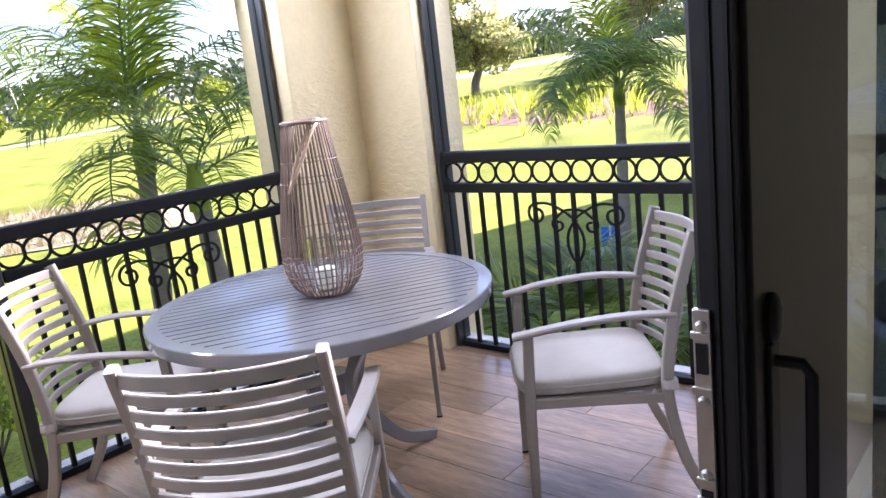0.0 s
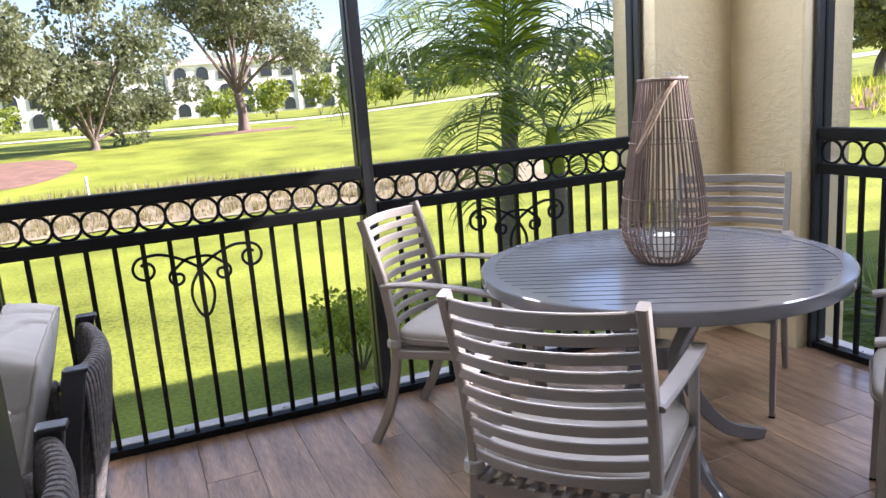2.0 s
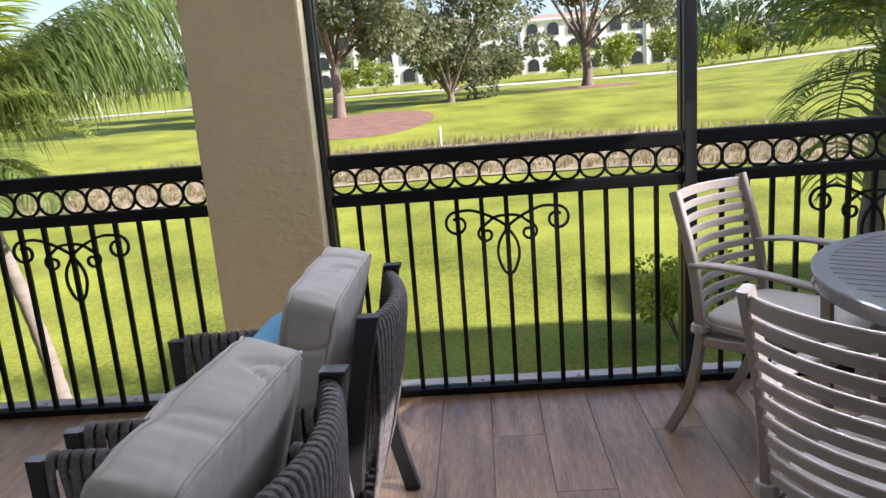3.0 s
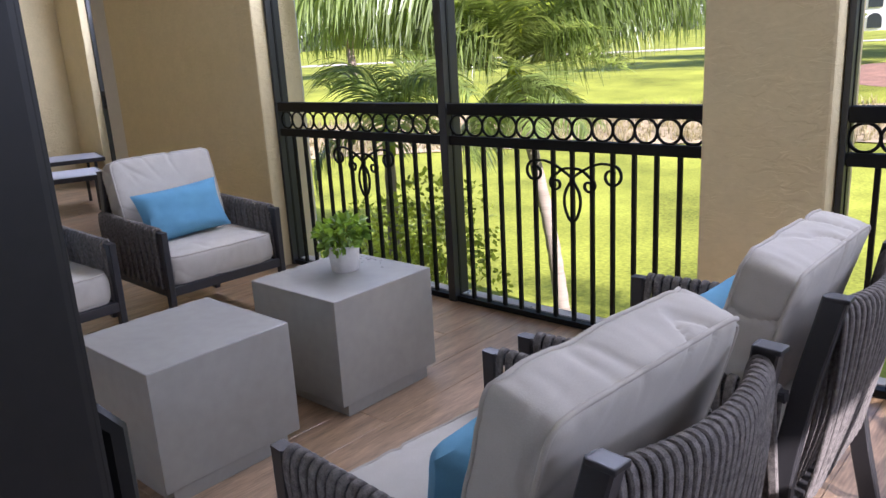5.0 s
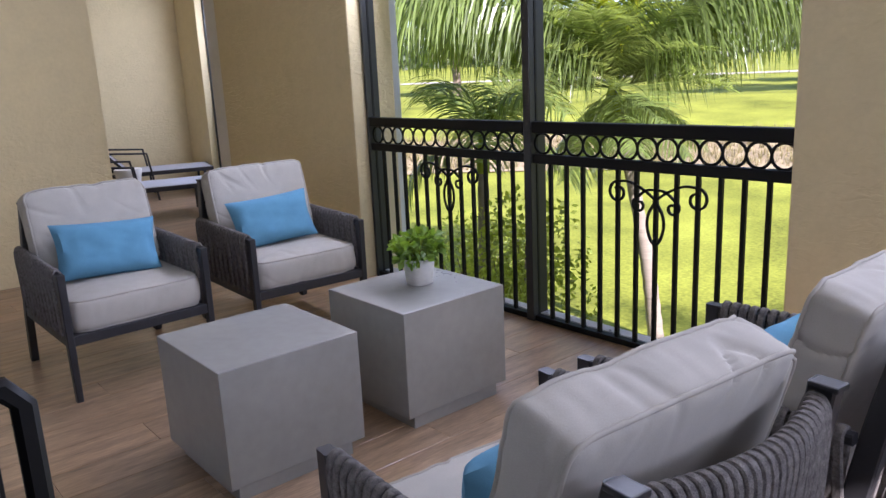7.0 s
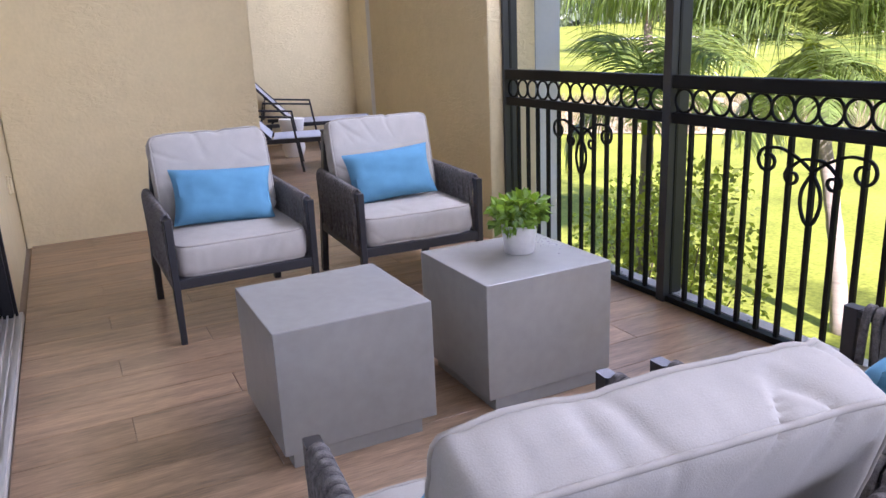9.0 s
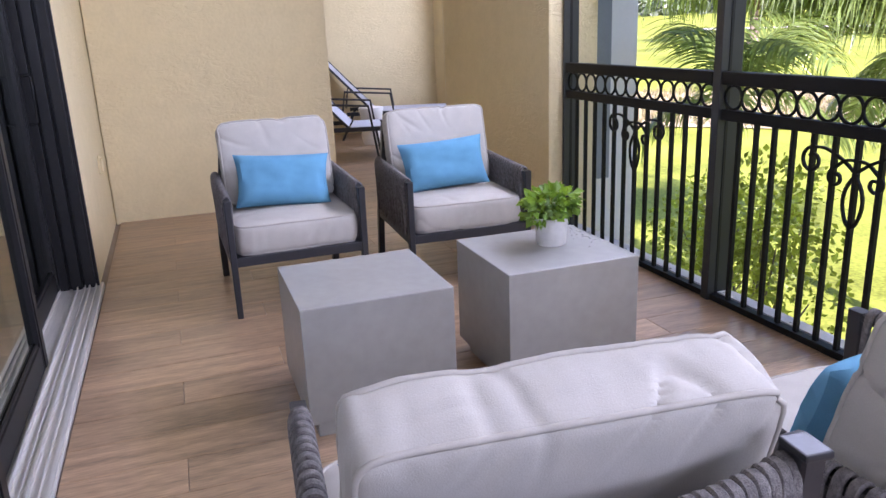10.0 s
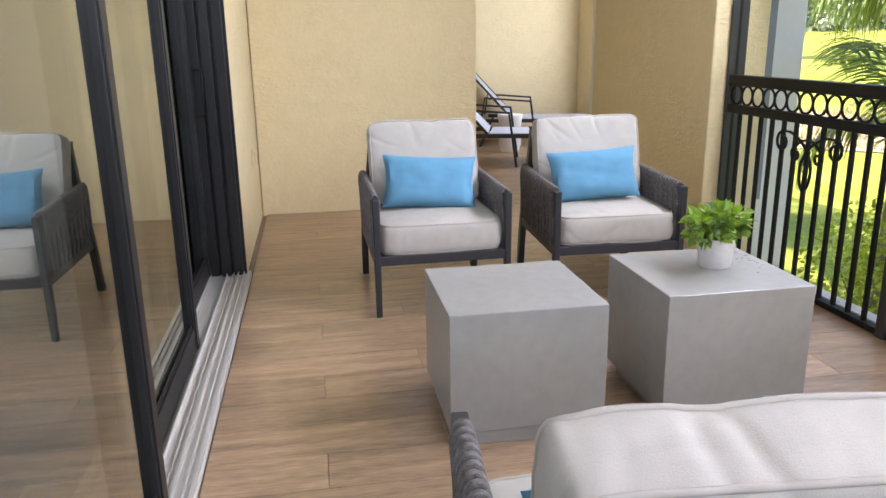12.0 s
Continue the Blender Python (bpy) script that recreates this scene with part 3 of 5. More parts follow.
# ---- lounge ----
def lounge_chair(m, label, seed):
    """Club chair facing +x: charcoal frame, rope arms and back, box cushions with piping."""
    t = thing("lounge_chair", m, label, "armchair", "lounge chairs round the block tables")
    W, XF, XB = 0.318, 0.355, -0.345
    for s in (-1, 1):
        part("front_leg", sweep([(XF, s * W, 0), (XF, s * W, 0.575)], rect(0.045, 0.034, 0.004), up=(0, 1, 0), scale=[0.8, 1]), M_CHARCOAL, t)
        part("back_leg", sweep(curve_pts([(XB - 0.04, s * W, 0), (XB + 0.02, s * W, 0.30), (XB + 0.0, s * W * 0.89, 0.56), (XB - 0.045, s * W * 0.79, 0.80)], 14), rect(0.05, 0.034, 0.004), up=(0, 1, 0)), M_CHARCOAL, t)
        part("side_rail", box(XB + 0.03, XF - 0.02, s * W - 0.014, s * W + 0.014, 0.255, 0.30, 0.003), M_CHARCOAL, t)
        arm = curve_pts([(XF - 0.02, s * W, 0.562), (0.1, s * W, 0.568), (-0.15, s * W, 0.575), (XB + 0.02, s * W, 0.585)], 12)
        part("arm_rail", sweep(arm, rect(0.03, 0.024, 0.004)), M_CHARCOAL, t)
        n = 21
        for k in range(n):
            f = (k + 0.5) / n
            x = XF - 0.03 - f * (XF - XB - 0.06)
            zt = 0.578 + 0.016 * f
            d = 0.020 if k % 2 else -0.020
            pts = curve_pts([(x + d, s * (W + 0.012), 0.285), (x + d * 0.4, s * (W + 0.016), 0.45), (x, s * (W + 0.020), zt - 0.02), (x, s * W, zt + 0.010), (x, s * (W - 0.020), zt - 0.02), (x - d * 0.4, s * (W - 0.016), 0.45), (x - d, s * (W - 0.012), 0.285)], 26)
            part("arm_rope", sweep(pts, rect(0.011, 0.0225, 0.0035), up=(1, 0, 0)), M_ROPE, t, smooth=True)
    part("front_rail", box(XF - 0.016, XF + 0.014, -W, W, 0.255, 0.30, 0.003), M_CHARCOAL, t)
    part("back_rail", box(XB + 0.0, XB + 0.03, -W, W, 0.255, 0.30, 0.003), M_CHARCOAL, t)
    part("seat_deck", box(XB + 0.03, XF - 0.02, -W + 0.015, W - 0.015, 0.275, 0.29), M_CHARCOAL, t)
    bow = lambda f: XB - 0.035 - 0.048 * (1 - (2 * f - 1) ** 2)
    part("back_rail_top", sweep([(bow(k / 16), (2 * k / 16 - 1) * W * 0.765, 0.768 - 0.004 * (1 - (2 * k / 16 - 1) ** 2)) for k in range(17)], rect(0.03, 0.026, 0.004)), M_CHARCOAL, t)
    n = 25
    for k in range(n):
        f = (k + 0.5) / n
        y, x = (2 * f - 1) * W * 0.765, bow(f)
        zt = 0.770 - 0.004 * (1 - (2 * f - 1) ** 2)
        d = 0.013 if k % 2 else -0.013
        pts = curve_pts([(XB - 0.004, y + d, 0.27), (x * 0.5 + XB * 0.5 - 0.025, y + d * 0.5, 0.50), (x - 0.022, y, zt - 0.03), (x, y, zt + 0.014), (x + 0.022, y, zt - 0.03), (x * 0.5 + XB * 0.5 + 0.015, y - d * 0.5, 0.50), (XB + 0.034, y - d, 0.285)], 28)
        part("back_rope", sweep(pts, rect(0.011, 0.0188, 0.0035), up=(0, 1, 0)), M_ROPE, t, smooth=True)
    for s in (-1, 1):
        part("post_cap", box(XB - 0.075, XB - 0.025, s * W * 0.79 - 0.02, s * W * 0.79 + 0.02, 0.795, 0.806, 0.003), M_CHARCOAL, t)
    shape = (0.64, 0.59, 0.155)
    sc = part("seat_cushion", cushion(*shape, 0.10, seed, 0.009, 46, 10.0), M_CUSH, t, "pale greige seat cushion", True)
    sc.matrix_local = pose(0.035, 0, 0.372)
    for h in (0.86, -0.86):
        part("piping", piping(*shape, h, 0.10, seed, 0.009, 0.0048, power=10.0), M_PIPING, sc, smooth=True)
    shape = (0.43, 0.565, 0.14)
    bc = part("back_cushion", cushion(*shape, 0.12, seed + 5, 0.011, 64, 13.0), M_CUSH, t, "plump pale greige back cushion", True)
    bc.matrix_local = pose(XB + 0.138, 0, 0.652, 0, -106, 0)
    for h in (0.86, -0.86):
        part("piping", piping(*shape, h, 0.12, seed + 5, 0.011, 0.0048, power=13.0), M_PIPING, bc, smooth=True)
    return t


def throw_pillow(m, seed, label):
    ob = new("throw_pillow", finish("throw_pillow", pillow(0.275, 0.49, 0.14, seed), M_BLUE, True))
    ob.matrix_world = m
    return tagged(ob, label, "pillow", "blue lumbar pillows")


L1 = "charcoal rope club chair with greige cushions facing the block tables"
L2 = "charcoal rope club chair with greige cushions, backing the dining set"
ch = {}
for key, m, lab, sd in (("c1", pose(-3.385, 1.40, 0, 0, 0, 1), L1, 1), ("c2", pose(-3.355, 2.295, 0, 0, 0, -2), L1, 2), ("n1", pose(-0.513, 1.36, 0, 0, 0, 175), L2, 3), ("n2", pose(-0.465, 2.16, 0, 0, 0, 179.5), L2, 4)):
    ch[key] = lounge_chair(m, lab, sd)
for key, dx, dz, dy, tilt, sd in (("c1", 0.0, 0.582, 0.0, 4, 1), ("c2", 0.0, 0.587, -0.02, -3, 2), ("n1", -0.035, 0.575, 0.03, 3, 3), ("n2", -0.035, 0.57, 0.0, -2, 4)):
    throw_pillow(ch[key].matrix_world @ pose(dx, dy, dz, 0, -110, 0) @ pose(0, 0, 0, 0, 0, tilt), sd, "sky blue lumbar pillow leaning on the chair's back cushion")


def block_table(x, y, z, label):
    t = thing("block_table", pose(x, y, 0), label, "coffee table", "concrete block tables")
    part("body", box(-0.258, 0.258, -0.262, 0.262, 0.048, z, 0.004), M_CONC, t)
    part("plinth", box(-0.205, 0.253, -0.235, 0.208, 0.0, 0.05, 0.002), M_CONC, t)
    return t


block_table(-2.012, 1.468, 0.458, "smooth grey concrete block table with recessed plinth")
block_table(-2.002, 2.192, 0.472, "smooth grey concrete block table bearing a potted plant")


def leaf_cloud(name, centres, count, size, material, seed, stretch=1.6, droop=0.3):
    """Many small folded leaves scattered in soft clumps (centre, radius)."""
    rnd = random.Random(seed)
    vs, fs = [], []
    for k in range(count):
        c, r = centres[k % len(centres)]
        while True:
            d = Vector((rnd.uniform(-1, 1), rnd.uniform(-1, 1), rnd.uniform(-1, 1)))
            if 0.15 < d.length < 1:
                break
        d = d.normalized() * d.length ** 0.45
        p = Vector(c) + Vector((d.x * r[0], d.y * r[1], d.z * r[2]))
        a = (d + Vector((rnd.uniform(-.8, .8), rnd.uniform(-.8, .8), rnd.uniform(-.8, .8) - droop))).normalized()
        b = a.orthogonal().normalized()
        b.rotate(Matrix.Rotation(rnd.uniform(0, 6.28), 3, a))
        u = a.cross(b)
        l = size * rnd.uniform(0.6, 1.35)
        w = l / stretch / 2
        i = len(vs)
        vs += [p, p + a * l * 0.5 + b * w + u * w * 0.25, p + a * l, p + a * l * 0.5 - b * w + u * w * 0.25]
        fs += [(i, i + 1, i + 2), (i, i + 2, i + 3)]
    return raw(name, vs, fs, material)


def potted_plant(x, y, z):
    t = thing("potted_plant", pose(x, y, z), "small leafy green plant in a pale cement pot", "plant")
    part("pot", lathe([(0.054, 0), (0.057, 0.003), (0.068, 0.105), (0.068, 0.11), (0.061, 0.11), (0.059, 0.095), (0.0, 0.093)], 28), M_POT, t, "pale cement pot", True)
    stems = bmesh.new()
    rnd = random.Random(4)
    for k in range(16):
        a, r = rnd.uniform(0, 6.28), rnd.uniform(0.03, 0.11)
        tube([(0.015 * math.cos(a), 0.015 * math.sin(a), 0.08), (0.5 * r * math.cos(a), 0.5 * r * math.sin(a), 0.14), (r * math.cos(a), r * math.sin(a), rnd.uniform(0.15, 0.22))], 0.0018, 5, bm=stems)
    part("stem", stems, M_BUSH, t)
    part("foliage", leaf_cloud("foliage", [((0, 0, 0.185), (0.115, 0.115, 0.05)), ((0.02, 0.03, 0.205), (0.08, 0.08, 0.04)), ((-0.05, 0.01, 0.17), (0.09, 0.09, 0.045)), ((0.04, -0.06, 0.165), (0.085, 0.08, 0.05))], 430, 0.044, M_POTLEAF, 3, 1.4), M_POTLEAF, t).scale = (0.86, 0.86, 0.9)
    return t


potted_plant(-2.035, 2.245, 0.472)


# ---- dining ----
def dining_chair(m, label):
    """Taupe metal armchair facing +x with a ladder back of curved slats."""
    t = thing("dining_chair", m, label, "chair", "dining chairs round the table")
    W = 0.227
    back = lambda z: -0.205 - 0.10 * max(0, (z - 0.42) / 0.48) ** 1.3
    for s in (-1, 1):
        part("back_leg", sweep(curve_pts([(-0.335, s * W, 0), (-0.255, s * W, 0.16), (-0.212, s * W, 0.34), (-0.207, s * W, 0.46), (-0.235, s * W, 0.66), (-0.305, s * W, 0.905)], 22), rect(0.036, 0.026, 0.004), up=(0, 1, 0)), M_TAUPE, t)
        part("front_leg", sweep([(0.235, s * (W + 0.005), 0), (0.225, s * (W + 0.005), 0.42), (0.215, s * (W + 0.005), 0.632)], rect(0.034, 0.026, 0.004), up=(0, 1, 0), scale=[0.8, 1, 1]), M_TAUPE, t)
        part("foot", box(0.221, 0.249, s * (W + 0.005) - 0.012, s * (W + 0.005) + 0.012, 0, 0.008, 0.002), M_IRON, t)
        part("arm", sweep(curve_pts([(-0.235, s * (W + 0.005), 0.655), (-0.1, s * (W + 0.022), 0.668), (0.08, s * (W + 0.025), 0.660), (0.262, s * (W + 0.012), 0.632)], 16), rect(0.046, 0.016, 0.005)), M_TAUPE, t)
        part("side_rail", sweep(curve_pts([(-0.20, s * W, 0.385), (0, s * W, 0.395), (0.22, s * W, 0.402)], 8), rect(0.022, 0.034, 0.003)), M_TAUPE, t)
        part("tie", lathe([(0.026, 0), (0.028, 0.006), (0.026, 0.026), (0.024, 0.03)], 12), M_CUSH, t, "pale cloth cushion tie").matrix_local = pose(-0.212, s * W, 0.415)
    part("front_rail", box(0.205, 0.235, -W, W, 0.385, 0.42, 0.003), M_TAUPE, t)
    part("back_rail", box(-0.225, -0.195, -W, W, 0.355, 0.395, 0.003), M_TAUPE, t)
    for k in range(10):
        z = 0.468 + k * 0.0453
        h = 0.027 if k < 9 else 0.036
        x0 = back(z)
        pts = [(x0 - 0.062 * (1 - (2 * q / 12 - 1) ** 2), (2 * q / 12 - 1) * W, z) for q in range(13)]
        part("slat", sweep(pts, rect(0.013, h, 0.003)), M_TAUPE, t)
    for k in range(10):
        y = -0.19 + k * 0.0422
        part("seat_slat", box(-0.245, 0.21, y - 0.010, y + 0.010, 0.400, 0.409, 0.002), M_TAUPE, t)
    c = part("cushion", cushion(0.47, 0.435, 0.07, 0.25, 9, 0.003, 16, 6), M_CUSH, t, "pale greige seat cushion", True)
    c.matrix_local = pose(0.02, 0, 0.446)
    part("piping", piping(0.47, 0.435, 0.07, 0.0, 0.25, 9, 0.003, 0.004, 72, 6), M_PIPING, c, smooth=True)
    return t


dc = dining_chair(pose(1.255, 2.71, 0, 0, 0, -46.6), "taupe metal slat-back dining armchair with greige seat cushion")
for m in (pose(1.103, 1.637, 0, 0, 0, 38.9), pose(2.180, 1.322, 0, 0, 0, 128.5), pose(2.35, 2.49, 0, 0, 0, 217.5)):
    copy_thing(dc, m)


def dining_table(x, y, turn):
    t = thing("dining_table", pose(x, y, 0, 0, 0, turn), "round grey metal dining table with slatted top", "table")
    R, r, z = 0.607, 0.558, 0.74
    part("rim", lathe([(r, z - 0.045), (R - 0.004, z - 0.045), (R, z - 0.040), (R, z - 0.004), (R - 0.004, z), (r, z), (r, z - 0.02)], 72), M_TABLE, t, smooth=True)
    n = 23
    pitch = 2 * r / n
    for k in range(n):
        y0 = -r + (k + 0.5) * pitch
        a, b = y0 - pitch / 2 + 0.004, y0 + pitch / 2 - 0.004
        bm = bmesh.new()
        pts = []
        for q in range(5):
            yy = a + (b - a) * q / 4
            pts.append((math.sqrt(max(0, (r + 0.004) ** 2 - yy * yy)), yy))
        loop = pts + [(-px, py) for px, py in reversed(pts)]
        top = [bm.verts.new((px, py, z - 0.003)) for px, py in loop]
        bot = [bm.verts.new((px, py, z - 0.016)) for px, py in loop]
        bm.faces.new(top)
        bm.faces.new(bot[::-1])
        for i in range(len(loop)):
            bm.faces.new((top[i], bot[i], bot[(i + 1) % len(loop)], top[(i + 1) % len(loop)]))
        part("top_slat", bm, M_TABLE, t)
    part("cross_bar", box(-0.55, 0.55, -0.02, 0.02, z - 0.046, z - 0.017, 0.002), M_TABLE, t)
    part("cross_bar", box(-0.02, 0.02, -0.55, -0.021, z - 0.046, z - 0.017, 0.002), M_TABLE, t)
    part("cross_bar", box(-0.02, 0.02, 0.021, 0.55, z - 0.046, z - 0.017, 0.002), M_TABLE, t)
    part("hub", lathe([(0.05, 0.36), (0.055, 0.37), (0.055, 0.43), (0.05, 0.44)], 20), M_TABLE, t)
    for k in range(4):
        a = radians(90 * k + 24)
        pts = curve_pts([(0.30, 0, 0.70), (0.20, 0, 0.58), (0.10, 0, 0.42), (0.13, 0, 0.24), (0.26, 0, 0.08), (0.43, 0, 0.012)], 22)
        part("leg", sweep(pts, rect(0.05, 0.024, 0.004), up=(0, 1, 0)), M_TABLE, t).matrix_local = pose(0, 0, 0, 0, 0, math.degrees(a))
    return t


dining_table(1.722, 2.115, -32)


def lantern(x, y, z):
    t = thing("lantern", pose(x, y, z), "tall brown rattan lantern with rope handle and candle glass", "lantern")
    H = 0.60
    prof = curve_pts([(0.088, 0, 0.004), (0.122, 0, 0.045), (0.140, 0, 0.12), (0.133, 0, 0.22), (0.112, 0, 0.36), (0.091, 0, 0.49), (0.076, 0, H)], 20)
    stick = finish("stick", tube(prof, 0.0032, 5, up=(0, 1, 0)), M_WICKER, True)
    for k in range(44):
        part("stick", stick, M_WICKER, t).matrix_local = pose(0, 0, 0, 0, 0, 360 * k / 44 + (k % 3) * 0.9)
    rad = lambda zz: min(prof, key=lambda p: abs(p.z - zz)).x
    for zz in (0.006, 0.03, 0.055, 0.08, 0.105, 0.13, 0.155, 0.22, 0.40, 0.47):
        r = rad(zz) + 0.003
        part("hoop", tube([(r * math.cos(6.2832 * k / 36), r * math.sin(6.2832 * k / 36), zz) for k in range(36)], 0.0018, 5, closed=True), M_WICKER, t)
    part("rim", tube([(0.076 * math.cos(6.2832 * k / 36), 0.076 * math.sin(6.2832 * k / 36), H) for k in range(36)], 0.006, 8, closed=True), M_WICKER, t)
    part("base", lathe([(0.088, 0), (0.088, 0.006), (0.0, 0.006)], 28), M_WICKER, t)
    g = part("candle_glass", lathe([(0.046, 0.008), (0.05, 0.012), (0.05, 0.20), (0.047, 0.20), (0.047, 0.016), (0, 0.016)], 28), M_CLEAR, t, "clear glass cylinder", True)
    g.visible_shadow = False
    part("candle", lathe([(0.036, 0.017), (0.036, 0.085), (0.030, 0.088), (0.0, 0.086)], 24), M_CANDLE, t, "ivory pillar candle", True)
    for s in (-1, 1):
        part("eyelet", tube([(s * 0.02 + 0.012 * math.cos(6.2832 * k / 14), -0.06, H + 0.008 + 0.012 * math.sin(6.2832 * k / 14)) for k in range(14)], 0.002, 5, closed=True), M_STEEL, t)
    rope = curve_pts([(0.02, -0.062, H + 0.004), (-0.04, -0.085, H - 0.03), (-0.10, -0.075, H - 0.13), (-0.135, -0.045, H - 0.215), (-0.115, -0.03, H - 0.20), (-0.085, -0.055, H - 0.10), (-0.02, -0.066, H + 0.004)], 36)
    part("rope_handle", tube(rope, 0.0065, 7), M_JUTE, t, "twisted jute rope handle", True)
    return t


lantern(1.742, 2.105, 0.742)


# ---- farther bay ----
def chaise(m, label):
    t = thing("chaise_lounge", m, label, "sun lounger", "chaise lounges in the farther bay")
    for s in (-1, 1):
        y = s * 0.33
        part("side_rail", box(-0.35, 0.92, y - 0.014, y + 0.014, 0.30, 0.345, 0.004), M_CHARCOAL, t)
        part("leg", box(0.82, 0.85, y - 0.014, y + 0.014, 0, 0.31, 0.003), M_CHARCOAL, t)
        part("leg", sweep([(-0.42, y, 0), (-0.28, y, 0.32)], rect(0.028, 0.028), up=(0, 1, 0)), M_CHARCOAL, t)
        part("arm_frame", sweep([(0.28, y * 1.06, 0.0), (0.20, y * 1.06, 0.56), (-0.36, y * 1.06, 0.60), (-0.40, y * 1.06, 0.34)], rect(0.026, 0.030, 0.004), up=(0, 1, 0)), M_CHARCOAL, t)
        part("back_rail", sweep([(-0.02, y * 0.93, 0.34), (-0.62, y * 0.93, 0.98)], rect(0.026, 0.026, 0.003), up=(0, 1, 0)), M_CHARCOAL, t)
    part("seat_sling", box(0.0, 0.92, -0.30, 0.30, 0.338, 0.348, 0.003), M_SLING, t, "grey sling fabric seat")
    part("back_sling", sweep([(-0.02, 0, 0.35), (-0.33, 0, 0.665), (-0.63, 0, 0.99)], rect(0.58, 0.010)), M_SLING, t, "grey sling fabric back")
    part("foot_bar", box(0.921, 0.945, -0.33, 0.33, 0.30, 0.345, 0.004), M_CHARCOAL, t)
    return t


cl = chaise(pose(-7.58, 2.72, 0, 0, 0, 74), "reclining grey sling chaise lounge with charcoal arms")
copy_thing(cl, pose(-9.0, 3.36, 0, 0, 0, 74))


def stool(x, y, label):
    t = thing("side_stool", pose(x, y, 0), label, "stool", "white drum stools")
    part("drum", lathe([(0.10, 0), (0.11, 0.01), (0.135, 0.11), (0.115, 0.22), (0.135, 0.36), (0.15, 0.43), (0.145, 0.44), (0, 0.44)], 28), M_WHITE, t, smooth=True)
    return t


stool(-8.30, 3.12, "white glazed drum stool between the chaise lounges")


# ---- grounds ----
PROFILE = ((0, -2.6), (24, -2.58), (29, -2.45), (34, -1.53), (46, -0.74), (54, -0.67), (64, -0.5), (90, -0.38), (150, 0.0), (420, 7.0), (1500, 9.0), (3000, 9.5))


def ground_z(x, y):
    r = math.hypot(x, y)
    for (a, za), (b, zb) in zip(PROFILE, PROFILE[1:]):
        if r <= b:
            z = za + (zb - za) * (r - a) / (b - a)
            break
    else:
        z = PROFILE[-1][1]
    k = max(0.0, min(1.0, (r - 45) / 60)) * max(0.0, min(1.0, x / max(r, 1) - 0.25)) * 6.5
    return z + k + 0.06 * noise.noise(Vector((x * 0.15, y * 0.15, 0))) * min(1, r / 15)


def lawn():
    vs, fs = [], []
    radii = [0, 2, 4, 6, 8, 10, 12, 14, 16, 18, 20, 22, 24, 26, 28, 29, 30, 31, 32, 33, 34, 36, 38, 41, 44, 47, 50, 54, 59, 64, 70, 78, 86, 95, 105, 118, 132, 150, 175, 210, 260, 330, 420, 600, 900, 1500, 3000]
    n = 120
    for r in radii:
        for k in range(n):
            a = 6.28318 * k / n
            x, y = r * math.cos(a), r * math.sin(a)
            vs.append((x, y, ground_z(x, y)))
    for i in range(len(radii) - 1):
        for k in range(n):
            q = (i * n + k, i * n + (k + 1) % n, (i + 1) * n + (k + 1) % n, (i + 1) * n + k)
            fs.append(q)
    tagged(new("ground", raw("ground", vs, fs, M_LAWN, True)), "bright mown golf course lawn rising in a bank", "lawn", kind="structure")


def patch(name, cx, cy, rx, ry, material, label, category, lift=0.04, seed=1):
    vs, fs = [], []
    rings, n = 6, 40
    for i in range(rings + 1):
        for k in range(n):
            a = 6.28318 * k / n
            w = i / rings * (1 + 0.14 * noise.noise(Vector((math.cos(a) * 1.5, math.sin(a) * 1.5, seed))))
            x, y = cx + rx * w * math.cos(a), cy + ry * w * math.sin(a)
            vs.append((x, y, ground_z(x, y) + lift * (1 - (i / rings) ** 4) + 0.012))
    for i in range(rings):
        for k in range(n):
            fs.append((i * n + k, i * n + (k + 1) % n, (i + 1) * n + (k + 1) % n, (i + 1) * n + k))
    tagged(new(name, raw(name, vs, fs, material, True)), label, category, kind="structure")


def ribbon(name, pts, width, material, label, category, lift=0.05):
    vs, fs = [], []
    c = curve_pts(pts, 60)
    for i, p in enumerate(c):
        d = (c[min(i + 1, 60)] - c[max(i - 1, 0)]).normalized()
        s = Vector((-d.y, d.x, 0))
        for w in (-1, -0.33, 0.33, 1):
            q = p + s * width / 2 * w
            vs.append((q.x, q.y, ground_z(q.x, q.y) + lift))
    for i in range(60):
        for j in range(3):
            a = i * 4 + j
            fs.append((a, a + 1, a + 5, a + 4))
    tagged(new(name, raw(name, vs, fs, material, True)), label, category, kind="structure")


lawn()
patch("mulch_bed", -6.2, 42.5, 4.2, 6.0, M_MULCH, "red brown mulch bed round a tree", "mulch bed", seed=1)
patch("mulch_bed_2", 9.6, 62.5, 4.0, 3.0, M_MULCH, "red brown mulch ring round a tree", "mulch bed", seed=2)
patch("mulch_bed_3", 40, 24, 7, 9, M_MULCH, "planted mulch bed on the slope", "mulch bed", seed=3)
ribbon("cart_path", [(-90, 70, 0), (-40, 82, 0), (0, 86, 0), (35, 84, 0), (75, 78, 0), (120, 60, 0)], 7, M_PATH, "pale sandy cart path across the golf course", "path")
ribbon("cart_path_2", [(52, 60, 0), (70, 52, 0), (95, 44, 0), (130, 40, 0)], 6, M_PATH, "pale cart path climbing the hill", "path")
ribbon("driveway", [(7.6, -30, 0), (7.8, -10, 0), (8.3, 1.0, 0), (8.6, 4.0, 0)], 5.5, M_ASPHALT, "dark asphalt driveway beside the house", "road", 0.03)


